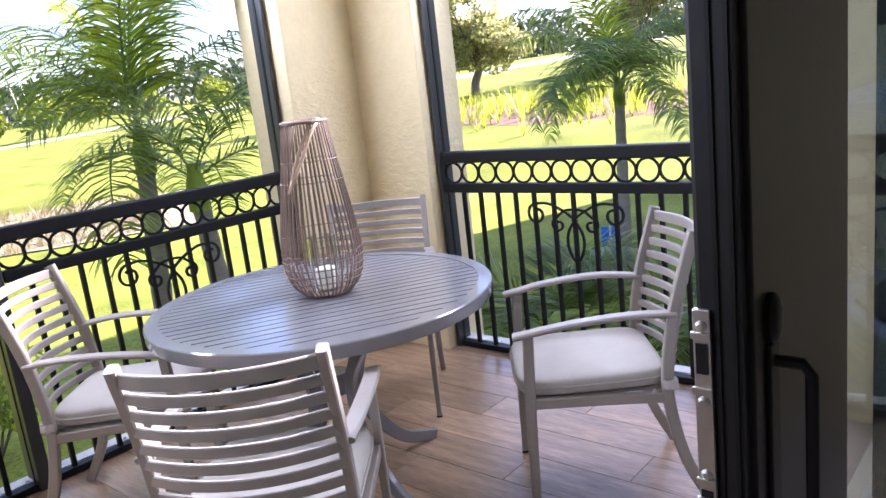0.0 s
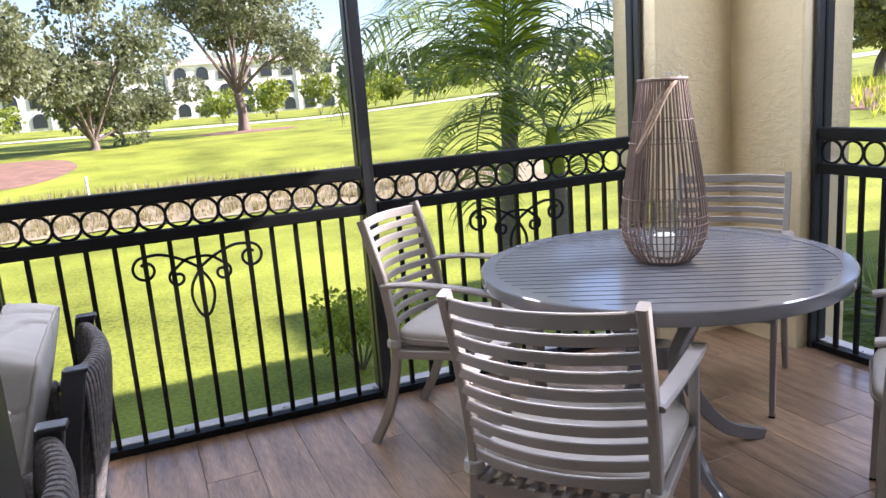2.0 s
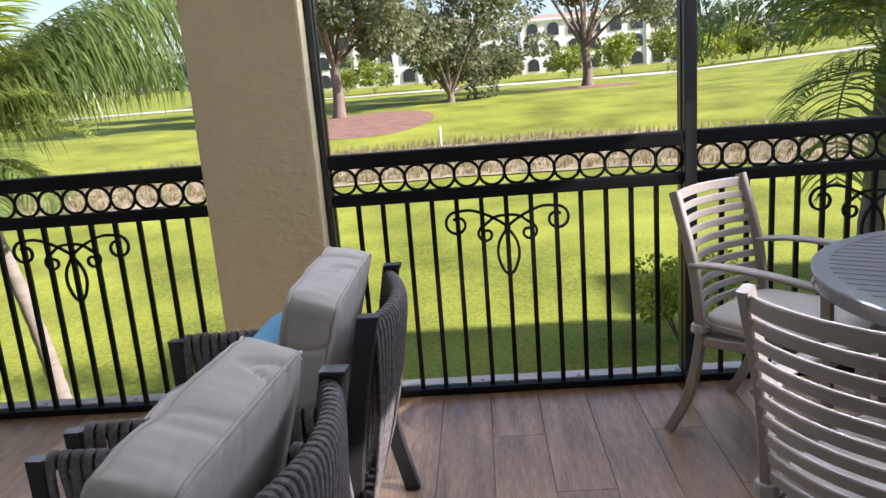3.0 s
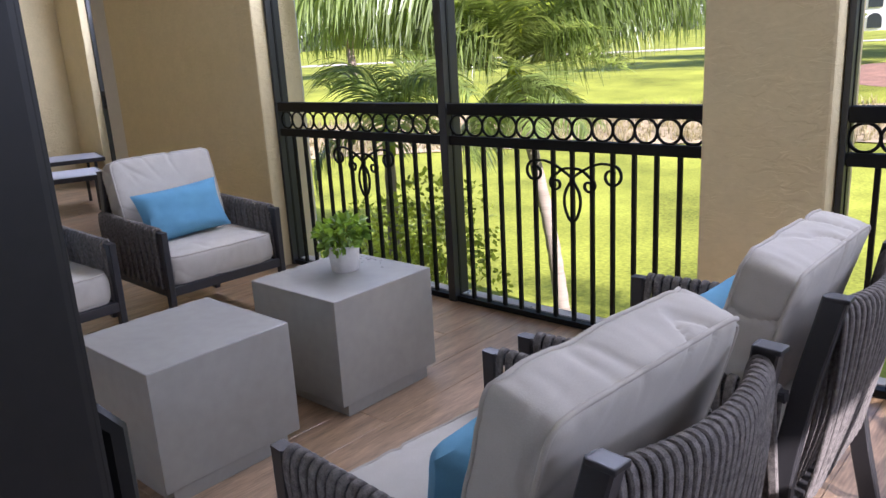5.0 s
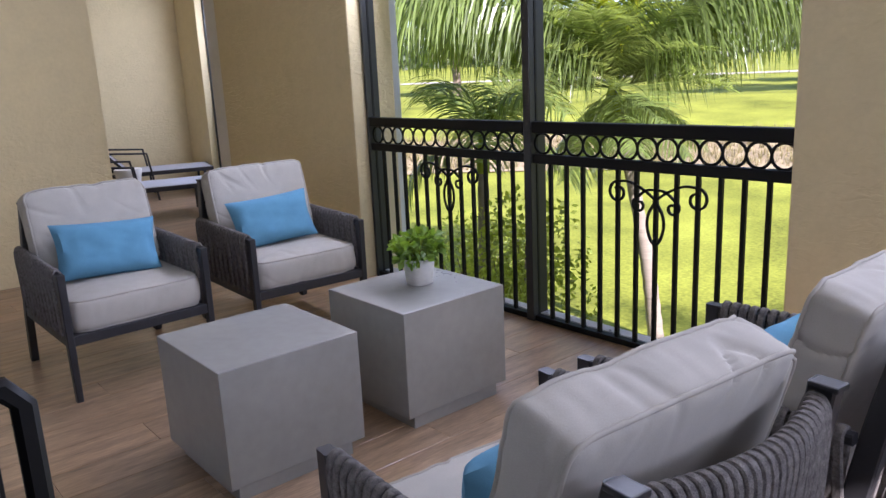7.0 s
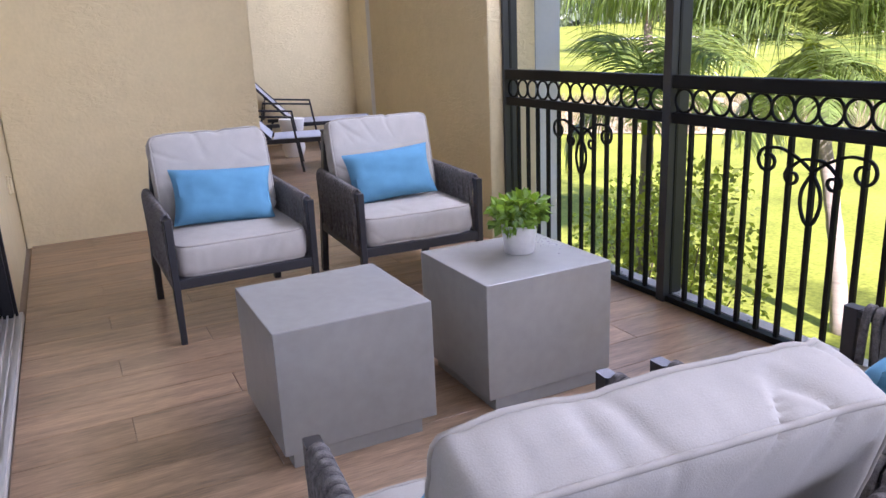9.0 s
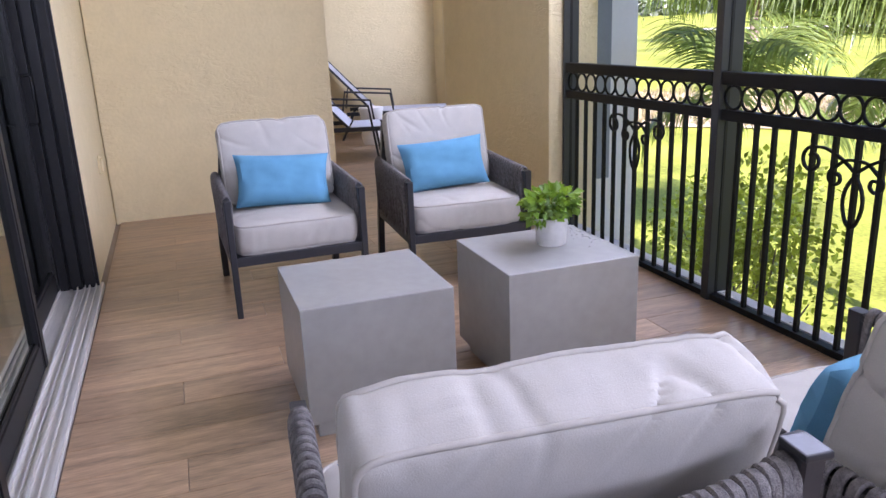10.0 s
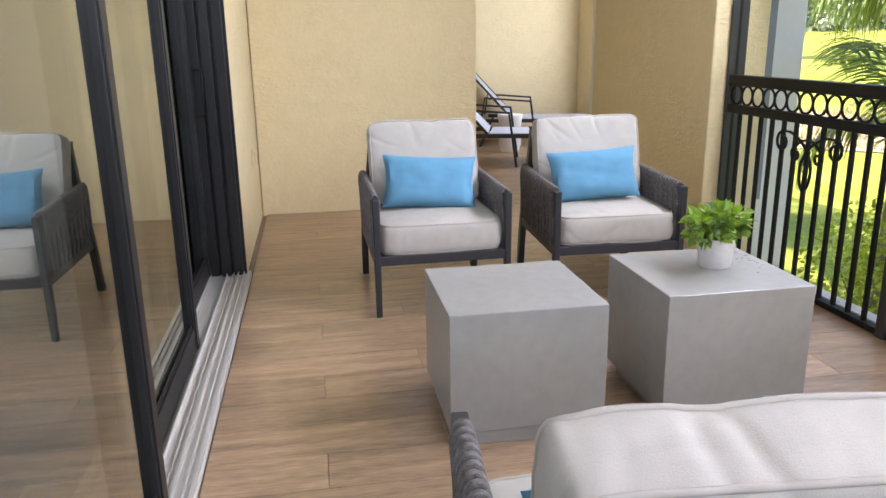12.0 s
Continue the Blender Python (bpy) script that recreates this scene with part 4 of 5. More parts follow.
def tufts(name, count, where, size, material, label, category, seed):
    rnd = random.Random(seed)
    vs, fs = [], []
    for k in range(count):
        x, y = where(rnd)
        z = ground_z(x, y)
        for b in range(7):
            a = rnd.uniform(0, 6.28)
            h = size * rnd.uniform(0.5, 1.2)
            lean = h * rnd.uniform(0.1, 0.7)
            w = 0.03 * size
            i = len(vs)
            dx, dy = math.cos(a), math.sin(a)
            vs += [(x - dy * w, y + dx * w, z), (x + dy * w, y - dx * w, z), (x + dx * lean, y + dy * lean, z + h)]
            fs.append((i, i + 1, i + 2))
    tagged(new(name, raw(name, vs, fs, material)), label, category, kind="stuff")


def on_bank(r):
    a, d = radians(r.uniform(62, 160)), r.uniform(28.5, 33.5)
    return d * math.cos(a), d * math.sin(a)


def on_bed(r):
    return 40 + r.gauss(0, 3.5), 24 + r.gauss(0, 4.5)


def bank_strip():
    vs, fs = [], []
    n = 90
    for i in range(n + 1):
        a = radians(58 + 105 * i / n)
        for j in range(5):
            d = 28.3 + j * 1.25 + 0.35 * noise.noise(Vector((i * 0.3, j * 0.9, 2.0))) * (1 if j in (0, 4) else 0.2)
            x, y = d * math.cos(a), d * math.sin(a)
            vs.append((x, y, ground_z(x, y) + 0.05))
    for i in range(n):
        for j in range(4):
            k = i * 5 + j
            fs.append((k, k + 1, k + 6, k + 5))
    tagged(new("bank_bed", raw("bank_bed", vs, fs, M_STRAW, True)), "straw coloured planted strip on the bank", "bank", kind="structure")


bank_strip()
tufts("bank_grass", 5200, on_bank, 0.42, M_DRY, "straw coloured ornamental grass along the bank", "grass", 5)
tufts("bed_plants", 420, on_bed, 1.1, M_BUSH, "low bushy plants in the mulch bed", "plants", 6)


# ---- trees and palms ----
def frond_mesh(length, droop, seed, material, rise=0.9, leaf=0.42, pairs=46, width=0.030, hang=0.8, fall=0.0):
    """A feather frond along +x from the origin: an arched midrib with drooping leaflets."""
    rnd = random.Random(seed)
    mid = []
    a = rise
    p = Vector((0, 0, 0))
    n = 24
    for i in range(n + 1):
        mid.append(p.copy())
        p = p + Vector((math.cos(a), 0.02 * math.sin(i + seed), math.sin(a))) * length / n
        a -= droop / n * (0.5 + i / n)
    vs, fs = [], []
    for i, q in enumerate(mid):
        w = 0.016 * (1 - i / n) + 0.003
        vs += [q + Vector((0, w, 0)), q + Vector((0, -w, 0)), q + Vector((0, 0, w))]
        if i:
            b = 3 * i
            for j in range(3):
                fs.append((b - 3 + j, b - 3 + (j + 1) % 3, b + (j + 1) % 3, b + j))
    for k in range(pairs):
        f = 0.14 + 0.86 * (k + 0.5) / pairs
        i = min(n - 1, int(f * n))
        q = mid[i].lerp(mid[i + 1], f * n - i)
        d = (mid[i + 1] - mid[i]).normalized()
        ll = leaf * (0.55 + 1.0 * math.sin(math.pi * min(1, f * 0.9 + 0.1)) ** 0.7) * rnd.uniform(0.85, 1.15)
        for s in (-1, 1):
            out = (Vector((0, s, 0)) + d * rnd.uniform(0.35, 0.75) + Vector((0, 0, rnd.uniform(-0.1, 0.45) - fall))).normalized()
            side = d
            pts = [q]
            cur, dirn = q.copy(), out.copy()
            for seg in range(4):
                cur = cur + dirn * ll / 4
                pts.append(cur.copy())
                dirn = (dirn + Vector((0, 0, -hang * rnd.uniform(0.25, 0.6)))).normalized()
            b = len(vs)
            for j, pp in enumerate(pts):
                w = width * (0.6, 1.0, 0.9, 0.6, 0.08)[j] / 2
                vs += [pp + side * w, pp - side * w]
                if j:
                    fs.append((b + 2 * j - 2, b + 2 * j - 1, b + 2 * j + 1, b + 2 * j))
    return raw("frond", vs, fs, material)


def palm(x, y, heart, length, fronds, seed, label, lean=(0, 0), leaf=0.42, young=3, hang=0.8, trunk_r=0.11, flat=0.0, turns=(), width=0.030):
    t = thing("palm_tree", pose(x, y, ground_z(x, y) - 0.03), label, "palm tree", "palms by the lanai")
    h = heart - ground_z(x, y)
    rnd = random.Random(seed)
    lx, ly = lean
    c = curve_pts([(0, 0, 0), (lx * 0.3, ly * 0.3, h * 0.4), (lx, ly, h)], 22)
    part("trunk", tube(c, trunk_r, 12, up=(0, 1, 0), scale=[1.25 - 0.45 * i / 22 + (0.05 if i % 2 else -0.05) for i in range(23)]), M_PALMBARK, t, "ringed grey palm trunk", True)
    part("crownshaft", tube([(lx, ly, h - 0.25), (lx, ly, h - 0.05), (lx, ly, h + 0.22)], trunk_r * 0.95, 10, scale=[1.0, 1.05, 0.45]), M_PALMY, t, "green crown shaft", True)
    kinds = [frond_mesh(length * k, d * (1 - 0.45 * flat), seed * 10 + i, M_PALM, r - flat * 0.5, leaf * k, hang=hang, pairs=50, width=width) for i, (k, d, r) in enumerate(((1.0, 2.0, 1.05), (0.92, 2.3, 0.75), (1.05, 1.7, 1.25), (0.85, 2.0, 0.35)))]
    yk = frond_mesh(length * 0.9, 1.0, seed * 10 + 7, M_PALMY, 1.42, leaf * 0.8, hang=0.35)
    for i in range(fronds):
        me = kinds[i % 4]
        part("frond", me, M_PALM, t).matrix_local = pose(lx, ly, h + 0.05, 0, 0, turns[i] if i < len(turns) else i * 137.5 + rnd.uniform(-15, 15)) @ pose(0, 0, 0, rnd.uniform(-14, 14), rnd.uniform(-10, 12), 0)
    for i in range(young):
        part("frond", yk, M_PALMY, t, "bright yellow green young frond").matrix_local = pose(lx, ly, h + 0.1, 0, 0, i * 120 + 40) @ pose(0, 0, 0, rnd.uniform(-10, 10), 0, 0)
    return t


P = "green feather palm with drooping fronds beside the lanai"


def large_palm(x, y, heart, lean, label, seed):
    """A palm whose long fronds climb, arch over and hang in curtains of strap leaflets."""
    t = thing("palm_tree", pose(x, y, ground_z(x, y) - 0.03), label, "palm tree", "palms by the lanai")
    h = heart - ground_z(x, y)
    rnd = random.Random(seed)
    lx, ly = lean
    c = curve_pts([(0, 0, 0), (lx * 0.3, ly * 0.3, h * 0.4), (lx, ly, h)], 22)
    part("trunk", tube(c, 0.092, 12, up=(0, 1, 0), scale=[1.25 - 0.45 * i / 22 + (0.05 if i % 2 else -0.05) for i in range(23)]), M_PALMBARK, t, "ringed grey palm trunk", True)
    part("crownshaft", tube([(lx, ly, h - 0.25), (lx, ly, h - 0.05), (lx, ly, h + 0.22)], 0.10, 10, scale=[1.0, 1.05, 0.45]), M_PALMY, t, "green crown shaft", True)
    # bearings, length, droop, rise, leaflet, hang, fall, width, material
    for turns, length, droop, rise, leaf, hang, fall, width, m in (
            ((22, 42, 64, 88, 150, 198, 220, 242), 4.2, 1.75, 0.94, 0.86, 1.5, 0.5, 0.030, M_PALM),
            ((33, 56, 110, 206, 230), 3.2, 2.0, 1.10, 0.78, 1.6, 0.5, 0.030, M_PALM),
            ((30, 330, 215, 100, 262), 2.5, 0.7, 1.36, 0.46, 0.5, 0.0, 0.034, M_PALMY),
            ([24 * k + 5 for k in range(15)], 1.55, 0.7, 0.55, 0.40, 0.12, 0.0, 0.019, M_PALM),
            ([36 * k + 14 for k in range(10)], 1.55, 0.5, 1.0, 0.40, 0.1, 0.0, 0.019, M_PALM),
            ([55 * k for k in range(7)], 1.4, 0.6, -0.45, 0.40, 0.9, 0.3, 0.022, M_PALM)):
        me = frond_mesh(length, droop, seed + int(length * 10), m, rise, leaf, 78, width, hang, fall)
        for a in turns:
            f = part("frond", me, m, t, "bright yellow green young frond" if m is M_PALMY else "")
            f.matrix_local = pose(lx, ly, h + 0.05, 0, 0, a + rnd.uniform(-6, 6)) @ pose(0, 0, 0, rnd.uniform(-14, 14), rnd.uniform(-1, 1) * (7 if length > 2 else 24), 0)
    return t


large_palm(-5.45, 9.2, 1.0, (-0.34, -0.58), "tall feather palm with long hanging leaflets", 3)
palm(3.9, 7.6, 1.15, 2.7, 8, 3, P, (0.1, -0.2), 0.55, 5, 1.0, width=0.024)
palm(4.3, 6.7, 0.75, 1.9, 7, 4, "low feather palm with stiff arching fronds", (-0.2, 0), 0.38, 0, 0.35, width=0.022)
palm(-6.15, 6.5, 0.42, 1.5, 9, 8, "low feather palm just beyond the railing", (0.05, 0), 0.40, 0, 0.9, 0.08, width=0.024)
palm(12.8, 6.6, 0.95, 2.5, 18, 5, "feather palm on the side lawn", (0.1, 0), 0.55, 2, 0.9)
palm(5.7, 3.9, -0.95, 1.5, 14, 6, "low palm below the side railing", (0, 0), 0.38, 0, 0.4)
palm(6.2, 2.3, -1.1, 1.5, 12, 7, "low palm below the side railing", (0, 0), 0.42, 0, 0.4)


def oak(x, y, h, spread, seed, label, low=0.28, leaves=5200, trunk=0.32, foliage=None):
    t = thing("tree", pose(x, y, ground_z(x, y) - 0.05), label, "tree", "oaks on the lawn")
    rnd = random.Random(seed)
    bm = bmesh.new()
    fork = h * low
    top = Vector((rnd.uniform(-.3, .3), rnd.uniform(-.3, .3), fork))
    tube(curve_pts([(0, 0, 0), (0.05, 0.02, fork * 0.5), top], 8), trunk, 9, bm=bm, up=(0, 1, 0), scale=[1.35, 1.1, 1, 0.95, 0.9, 0.88, 0.86, 0.84, 0.82])
    clumps = []
    for k in range(9):
        a = k * 2.4 + rnd.uniform(-.3, .3)
        r = spread * rnd.uniform(0.35, 0.85) if k else 0.2
        e = Vector((r * math.cos(a), r * math.sin(a), fork + (h - fork) * rnd.uniform(0.22, 0.92)))
        m = top.lerp(e, 0.5) + Vector((0, 0, rnd.uniform(-.2, .5)))
        tube(curve_pts([top, m, e], 7), trunk * 0.42, 6, bm=bm, up=(0, 1, 0), scale=[1, .85, .7, .58, .45, .34, .25, .15])
        for q in range(7):
            c = m.lerp(e, rnd.uniform(0.3, 1.15)) + Vector((rnd.gauss(0, 0.28), rnd.gauss(0, 0.28), rnd.gauss(0, 0.2))) * spread * 0.55
            w = spread * rnd.uniform(0.12, 0.27)
            clumps.append((c, (w, w, w * 0.7)))
            if q < 3:
                tube([m, m.lerp(c, 0.6), c], trunk * 0.13, 4, bm=bm, up=(0, 1, 0), scale=[1, .7, .3])
    part("trunk", bm, M_BARK, t, "grey brown forked trunk and limbs", True)
    part("crown", leaf_cloud("crown", clumps, int(leaves * 2.4), 0.30, foliage or M_OAK, seed, 1.6), foliage or M_OAK, t, "small leaved crown")
    return t


O = "grey green oak with an open crown on the golf course lawn"
oak(-7.9, 45.3, 12.5, 6.0, 11, O, 0.24, 9000, 0.36)
oak(-1.5, 54, 10.0, 6.4, 12, O, 0.06, 9000, 0.28)
oak(9.4, 63.3, 14.0, 8.0, 13, O, 0.22, 9000, 0.42)
oak(-15.5, 58, 10.0, 4.4, 14, O, 0.25, 5000, 0.3)
oak(47.6, 36.3, 8.6, 4.5, 15, "round yellow green oak on the rising lawn", 0.22, 7500, 0.36, M_OAKSUN)
oak(42, 40, 6.5, 2.2, 16, O, 0.3, 2600, 0.22)
oak(64, 30, 9, 5, 17, O, 0.25, 4000, 0.36)
oak(-44, 40, 9, 5, 18, O, 0.25, 4000, 0.36)


def shrub(x, y, r, h, seed, label, material, leaves, size):
    t = thing("shrub", pose(x, y, ground_z(x, y)), label, "shrub")
    rnd = random.Random(seed)
    bm = bmesh.new()
    cl = []
    for k in range(9):
        a = k * 0.7 * 2
        e = Vector((r * 0.75 * math.cos(a) * rnd.uniform(.3, 1), r * 0.75 * math.sin(a) * rnd.uniform(.3, 1), h * rnd.uniform(0.45, 0.85)))
        tube([(0, 0, -0.05), e * 0.5, e], 0.018, 5, bm=bm, up=(0, 1, 0), scale=[1, .8, .4])
        w = r * rnd.uniform(0.35, 0.6)
        cl.append((e, (w, w, h * 0.25)))
    part("stem", bm, M_BARK, t)
    part("foliage", leaf_cloud("foliage", cl, leaves, size, material, seed, 1.6), material, t)
    return t


shrub(-5.35, 6.3, 0.85, 2.4, 21, "yellow green leafy shrub below the railing", M_BUSH, 2600, 0.08)
shrub(-7.4, 7.6, 0.8, 1.7, 22, "yellow green leafy shrub below the railing", M_BUSH, 1800, 0.08)
shrub(2.9, 10.4, 0.8, 1.2, 23, "dark green shrub in the house's shade", M_BUSH, 2600, 0.08)
for k, (x, y) in enumerate(((-30, 93), (-24, 95), (-12, 94), (-5, 96), (3, 95), (12, 97), (18, 94), (24, 96), (29, 95), (34, 97), (39, 94), (45, 95), (52, 92), (60, 90), (20, 112), (36, 110), (-18, 110))):
    shrub(x, y, 2.0 + (k % 3) * 0.4, 3.4 + (k % 4) * 0.5, 30 + k, "rounded bright green bush beside the cart path", M_HEDGE, 800, 0.5)


def woods():
    rnd = random.Random(77)
    cl = []
    for k in range(420):
        a = radians(rnd.uniform(-20, 200))
        d = rnd.uniform(230, 300)
        x, y = d * math.cos(a), d * math.sin(a)
        w = rnd.uniform(5, 9)
        z = ground_z(x, y) + rnd.uniform(1, 9)
        cl.append(((x, y, z), (w, w, w * 0.75)))
    tagged(new("far_woods", leaf_cloud("far_woods", cl, 30000, 2.4, M_WOODS, 7, 1.2)), "dark green woods beyond the golf course", "woods", kind="stuff")


woods()


# ---- far and neighbouring buildings ----
def arch_window(w, h):
    bm = bmesh.new()
    pts = [(-w / 2, 0), (w / 2, 0), (w / 2, h - w / 2)] + [(w / 2 * math.cos(a), h - w / 2 + w / 2 * math.sin(a)) for a in [math.pi * k / 8 for k in range(1, 8)]] + [(-w / 2, h - w / 2)]
    f = [bm.verts.new((px, 0, pz)) for px, pz in pts]
    b = [bm.verts.new((px, 0.25, pz)) for px, pz in pts]
    bm.faces.new(f)
    bm.faces.new(b[::-1])
    for i in range(len(pts)):
        bm.faces.new((f[i], b[i], b[(i + 1) % len(pts)], f[(i + 1) % len(pts)]))
    return bm


def far_block(x0, x1, y, storeys, label):
    base = 0.0
    t = thing("apartment_building", pose(x0, y, base), label, "building", "white buildings across the golf course")
    L, H = x1 - x0, storeys * 3.3
    part("wall", box(0, L, 0, 14, -3, H), M_FACADE, t)
    bm = box(-0.6, L + 0.6, -0.6, 14.6, H + 0.002, H + 0.35)
    pr = bmesh.new()
    v = [pr.verts.new(p) for p in ((-0.6, -0.6, H + 0.35), (L + 0.6, -0.6, H + 0.35), (L + 0.6, 14.6, H + 0.35), (-0.6, 14.6, H + 0.35), (4, 7, H + 1.5), (L - 4, 7, H + 1.5))]
    for q in ((0, 1, 5, 4), (1, 2, 5), (2, 3, 4, 5), (3, 0, 4), (3, 2, 1, 0)):
        pr.faces.new([v[i] for i in q])
    part("roof", pr, M_TILE, t, "red tile hipped roof")
    part("cornice", bm, M_FACADE, t)
    arch = finish("window", arch_window(2.2, 2.4), M_DARKWIN)
    n = int(L // 3.9)
    for s in range(storeys):
        for k in range(n):
            part("window", arch, M_DARKWIN, t).location = ((k + 0.5) * L / n, -0.2, 0.45 + s * 3.3)
    for k in range(0, n, 3):
        part("pilaster", box(k * L / n - 0.25, k * L / n + 0.25, -0.3, -0.001, -3, H - 0.01), M_FACADE, t)
    return t


far_block(-34, 6, 146, 3, "white three-storey building with arched openings and tile roof")
far_block(10, 42, 152, 3, "white three-storey building with arched openings and tile roof")

# Added sun blocker: its stepped boxes cast the shade on lanai and lawn.
blocker = thing("house_wing", pose(19, 0, GROUND), "tall cream block added to shade the lanai and lawn", "building")
part("wall", box(0, 9, -24, -4.3, 0, 14.10), M_CREAM, blocker)
part("wall", box(0, 9, -4.29, 4.75, 0, 14.15), M_CREAM, blocker)
part("wall", box(7.7, 16, 4.76, 7.0, 0, 14.7), M_CREAM, blocker)
# Windows and a cornice dress the added blocker.
for z in (1.0, 4.2, 7.4):
    for y in (-9, -6, -1.3, 3.0):
        part("window", box(-0.06, 0.05, y - 0.6, y + 0.6, z, z + 1.6), M_DARKWIN, blocker)
part("cornice", box(7.5, 16.2, 4.77, 7.2, 14.3, 14.6, 0.05), M_FACADE, blocker)

gar = thing("garage", pose(12.6, 0, GROUND), "low cream garage with moulded cornice", "building")
part("wall", box(0, 5, -9, 3.2, 0, 2.63), M_CREAM, gar)
part("cornice", box(-0.2, 5.2, -9.2, 3.4, 2.62, 3.08, 0.08), M_FACADE, gar)
part("garage_door", box(-0.05, 0.0, -3.2, 0.2, 0.0, 2.2, 0.01), M_FACADE, gar)

shut = block("shutter", -5.998, -5.95, 4.60, 4.93, -0.2, 2.6, M_SHUTTER, "grey louvred shutter on the outside wall", "shutter", 0.004, kind="")


def car(m):
    t = thing("car", m, "pale silver parked car on the driveway", "car")
    sec = [(-2.2, 0.35), (-2.25, 0.75), (-1.7, 0.95), (-0.9, 1.02), (-0.2, 1.42), (1.2, 1.44), (1.9, 1.05), (2.2, 0.95), (2.25, 0.4)]
    bm = bmesh.new()
    rows = []
    for y, k in ((-0.86, 0.96), (-0.80, 1.0), (0.80, 1.0), (0.86, 0.96)):
        rows.append([bm.verts.new((px * (0.98 if abs(y) > 0.82 else 1), y * (1 if pz < 1.03 else 0.82), 0.30 + (pz - 0.30) * k)) for px, pz in sec])
    for a, b in zip(rows, rows[1:]):
        for i in range(len(sec)):
            bm.faces.new((a[i], a[(i + 1) % len(sec)], b[(i + 1) % len(sec)], b[i]))
    bm.faces.new(rows[0])
    bm.faces.new(rows[-1][::-1])
    bmesh.ops.bevel(bm, geom=list(bm.edges), offset=0.05, segments=2, affect="EDGES")
    part("body", bm, M_CARPAINT, t, smooth=True)
    for pts in ([(-0.88, -0.60, 1.06), (-0.88, 0.60, 1.06), (-0.26, 0.56, 1.425), (-0.26, -0.56, 1.425)], [(1.85, 0.60, 1.10), (1.85, -0.60, 1.10), (1.26, -0.56, 1.44), (1.26, 0.56, 1.44)]):
        b = bmesh.new()
        n = (Vector(pts[1]) - Vector(pts[0])).cross(Vector(pts[2]) - Vector(pts[0])).normalized()
        n = n if n.z > 0 else -n
        lo = [b.verts.new(Vector(p) - n * 0.01) for p in pts]
        hi = [b.verts.new(Vector(p) + n * 0.02) for p in pts]
        b.faces.new(hi)
        b.faces.new(lo[::-1])
        for i in range(4):
            b.faces.new((lo[i], lo[(i + 1) % 4], hi[(i + 1) % 4], hi[i]))
        part("windscreen", b, M_DARKWIN, t)
    for x in (-1.4, 1.4):
        for y in (-0.80, 0.80):
            w = part("wheel", lathe([(0.30, -0.1), (0.33, -0.08), (0.33, 0.08), (0.30, 0.1)], 24), M_TYRE, t)
            w.matrix_local = pose(x, y, 0.33, 90, 0, 0)
            part("rim", lathe([(0.2, -0.105), (0.2, 0.105)], 16), M_STEEL, w)
    return t


car(pose(8.7, 1.9, GROUND + 0.03, 0, 0, 80))

sg = thing("parking_sign", pose(11.1, 6.0, ground_z(11.1, 6.0)), "blue accessible parking sign on a thin post", "sign")
part("post", tube([(0, 0, 0), (0, 0, 1.42)], 0.022, 8, up=(0, 1, 0)), M_STEEL, sg)
plate = part("plate", box(-0.15, 0.15, -0.012, 0.0, 1.02, 1.42, 0.004), M_SIGN, sg, "blue plate with white wheelchair symbol")
sym = tube([(0.03 + 0.06 * math.cos(a), -0.014, 1.15 + 0.06 * math.sin(a)) for a in [math.pi * (0.65 + 1.25 * k / 16) for k in range(17)]], 0.009, 6, up=(0, 1, 0))
tube([(-0.01, -0.014, 1.31), (0.0, -0.014, 1.20), (0.06, -0.014, 1.20), (0.09, -0.014, 1.12)], 0.010, 6, up=(0, 1, 0), bm=sym)
part("symbol", sym, M_WHITE, plate)
sg.matrix_world = pose(11.1, 6.0, ground_z(11.1, 6.0), 0, 0, -62)

stake = tagged(new("marker_post", finish("marker_post", lathe([(0.05, 0), (0.05, 0.85), (0.035, 0.88)], 12), M_WHITE)), "white golf course marker post in the lawn", "post")
stake.location = (-1.4, 33, ground_z(-1.4, 33))


# ---- small fixtures ----
bolt_mesh = finish("bolt", lathe([(0.007, 0), (0.007, 0.004), (0.004, 0.007), (0.0, 0.0075)], 10), M_STEEL)
for xs, y in (([-3.5 + 0.42 * k for k in range(7)], 3.275), ([-0.25 + 0.42 * k for k in range(7)], 3.275)):
    for x in xs:
        b = new("bolt", bolt_mesh)
        b.location = (x, y, 0.035)
        tagged(b, "small steel anchor bolt in the pale ledge", "bolt", "ledge bolts")
for k in range(5):
    b = new("bolt", bolt_mesh)
    b.location = (3.115, 0.6 + 0.45 * k, 0.035)
    tagged(b, "small steel anchor bolt in the pale ledge", "bolt", "ledge bolts")

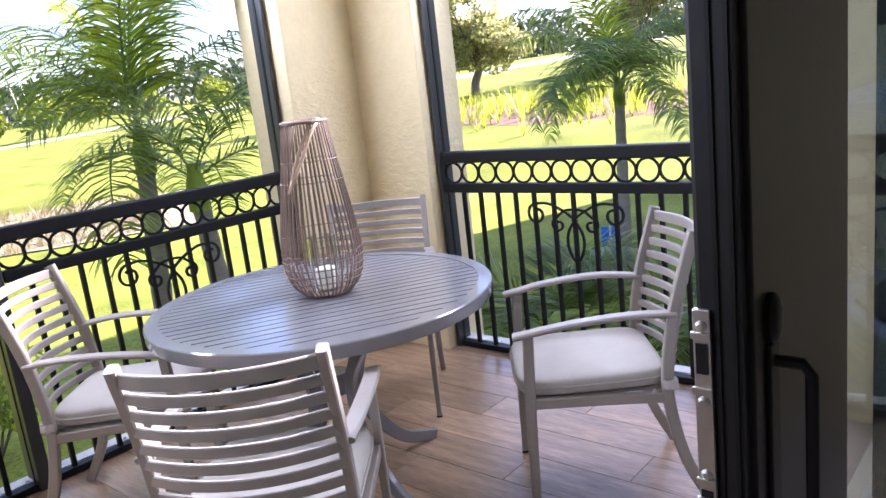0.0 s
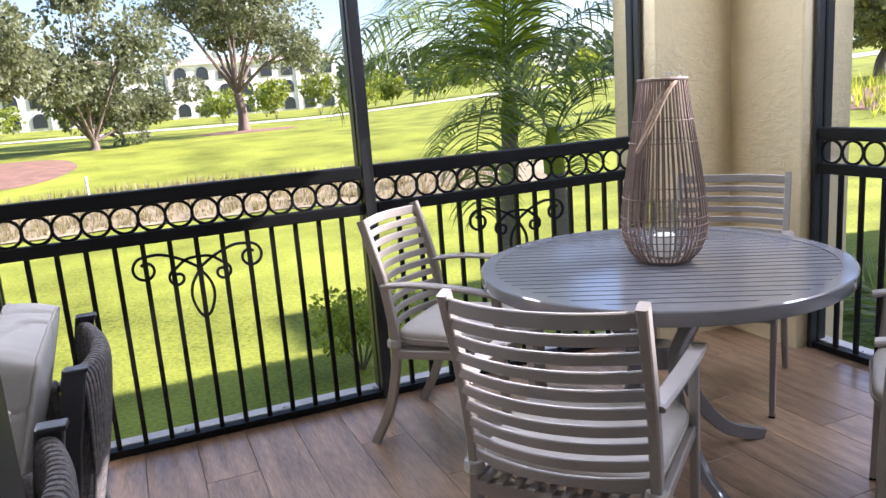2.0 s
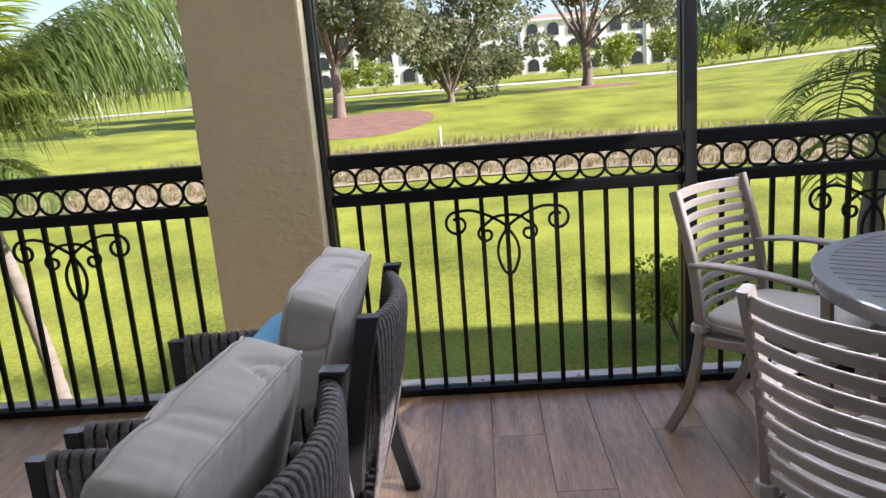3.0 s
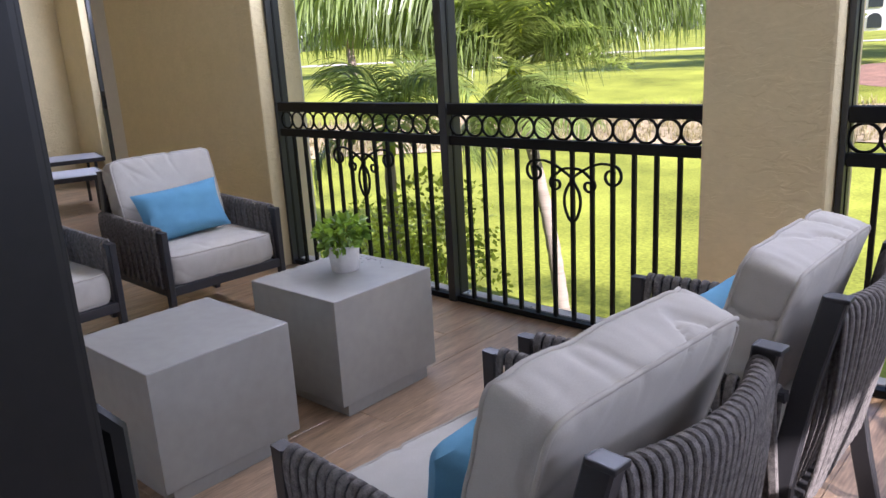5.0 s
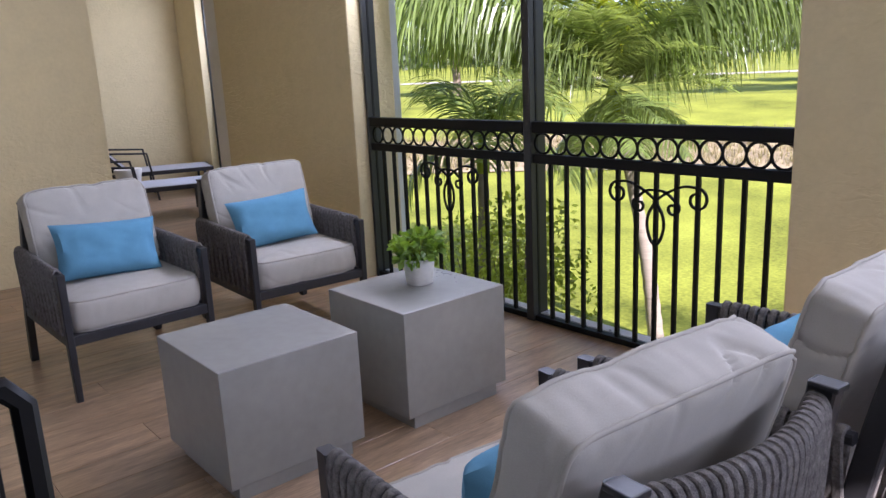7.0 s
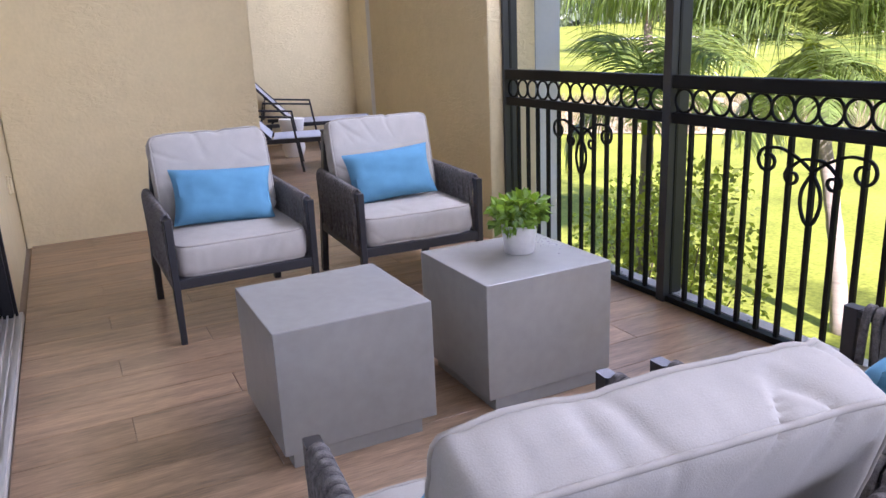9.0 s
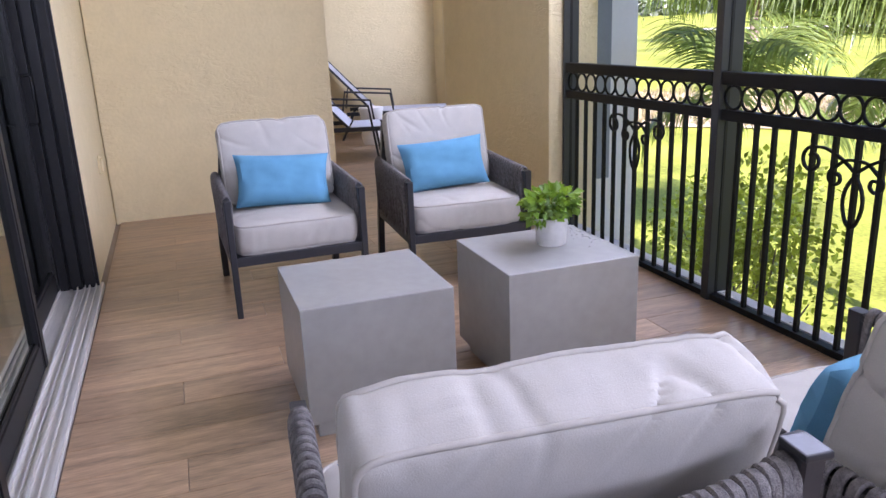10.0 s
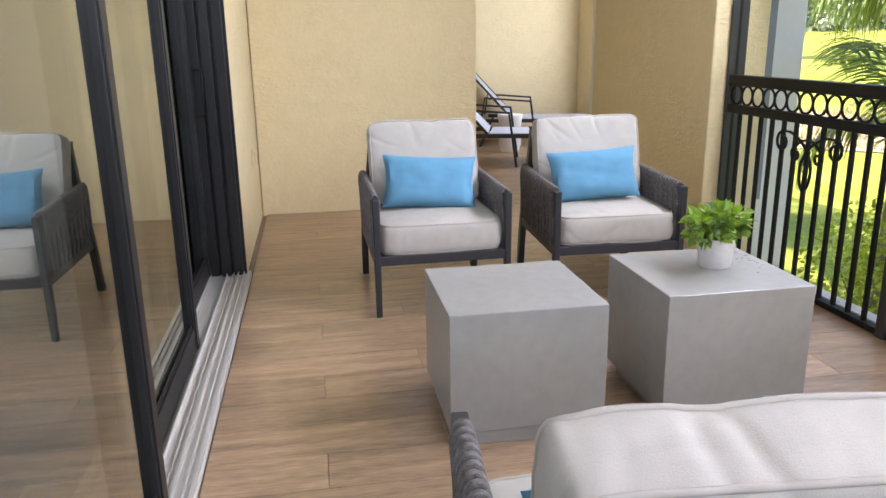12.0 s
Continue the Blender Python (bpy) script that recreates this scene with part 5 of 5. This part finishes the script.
outlet = thing("wall_outlet", pose(-4.95, 0.3955, 0.52), "cream covered wall outlet on the stucco", "outlet")
part("plate", box(-0.04, 0.04, 0, 0.012, -0.06, 0.06, 0.004), M_STUCCO, outlet)
part("cover", box(-0.03, 0.03, 0.012, 0.03, -0.05, 0.045, 0.006), M_STUCCO, outlet)

rnd = random.Random(12)
dv, df = [], []
for k in range(46):
    cx, cy, r = -2.22 + abs(rnd.gauss(0, 0.12)), 2.43 - abs(rnd.gauss(0, 0.05)), rnd.uniform(0.002, 0.0055)
    i0 = len(dv)
    dv += [(cx, cy, 0.472 + r * 0.5)] + [(cx + r * math.cos(q * 0.7854), cy + r * math.sin(q * 0.7854), 0.4722) for q in range(8)]
    df += [(i0, i0 + 1 + q, i0 + 1 + (q + 1) % 8) for q in range(8)]
tagged(new("water_drops", raw("water_drops", dv, df, M_TABLE, True)), "scattered water drops on the concrete table", "water drops", kind="stuff")


# ---- floor planks ----
PW, PL, GAP = 0.20, 1.20, 0.002
meshes = {}
for i, x in enumerate(np.arange(-9.40, 3.10, PW)):
    x0, x1 = float(x) + GAP / 2, min(float(x) + PW, 3.12) - GAP / 2
    y = 0.43 - (PL / 3) * (i % 3) - 0.02
    ends = []
    yend = 3.255 if x > -5.7 else 4.46
    while y < yend:
        a, b = max(y, 0.432) + GAP / 2, min(y + PL, yend) - GAP / 2
        if b - a > 0.03:
            ends.append((a, b))
        y += PL
    for a, b in ends:
        key = (round(x1 - x0, 3), round(b - a, 3))
        if key not in meshes:
            bm = bmesh.new()
            bmesh.ops.create_cube(bm, size=1.0, matrix=Matrix.Translation((0, 0, -0.006)) @ Matrix.Diagonal((key[0], key[1], 0.012, 1)))
            bmesh.ops.bevel(bm, geom=[e for e in bm.edges if all(v.co.z > -0.001 for v in e.verts)], offset=0.0012, segments=1, affect="EDGES")
            meshes[key] = finish("plank", bm, M_PLANK)
        part("plank", meshes[key], M_PLANK, floor).location = ((x0 + x1) / 2, (a + b) / 2, 0)
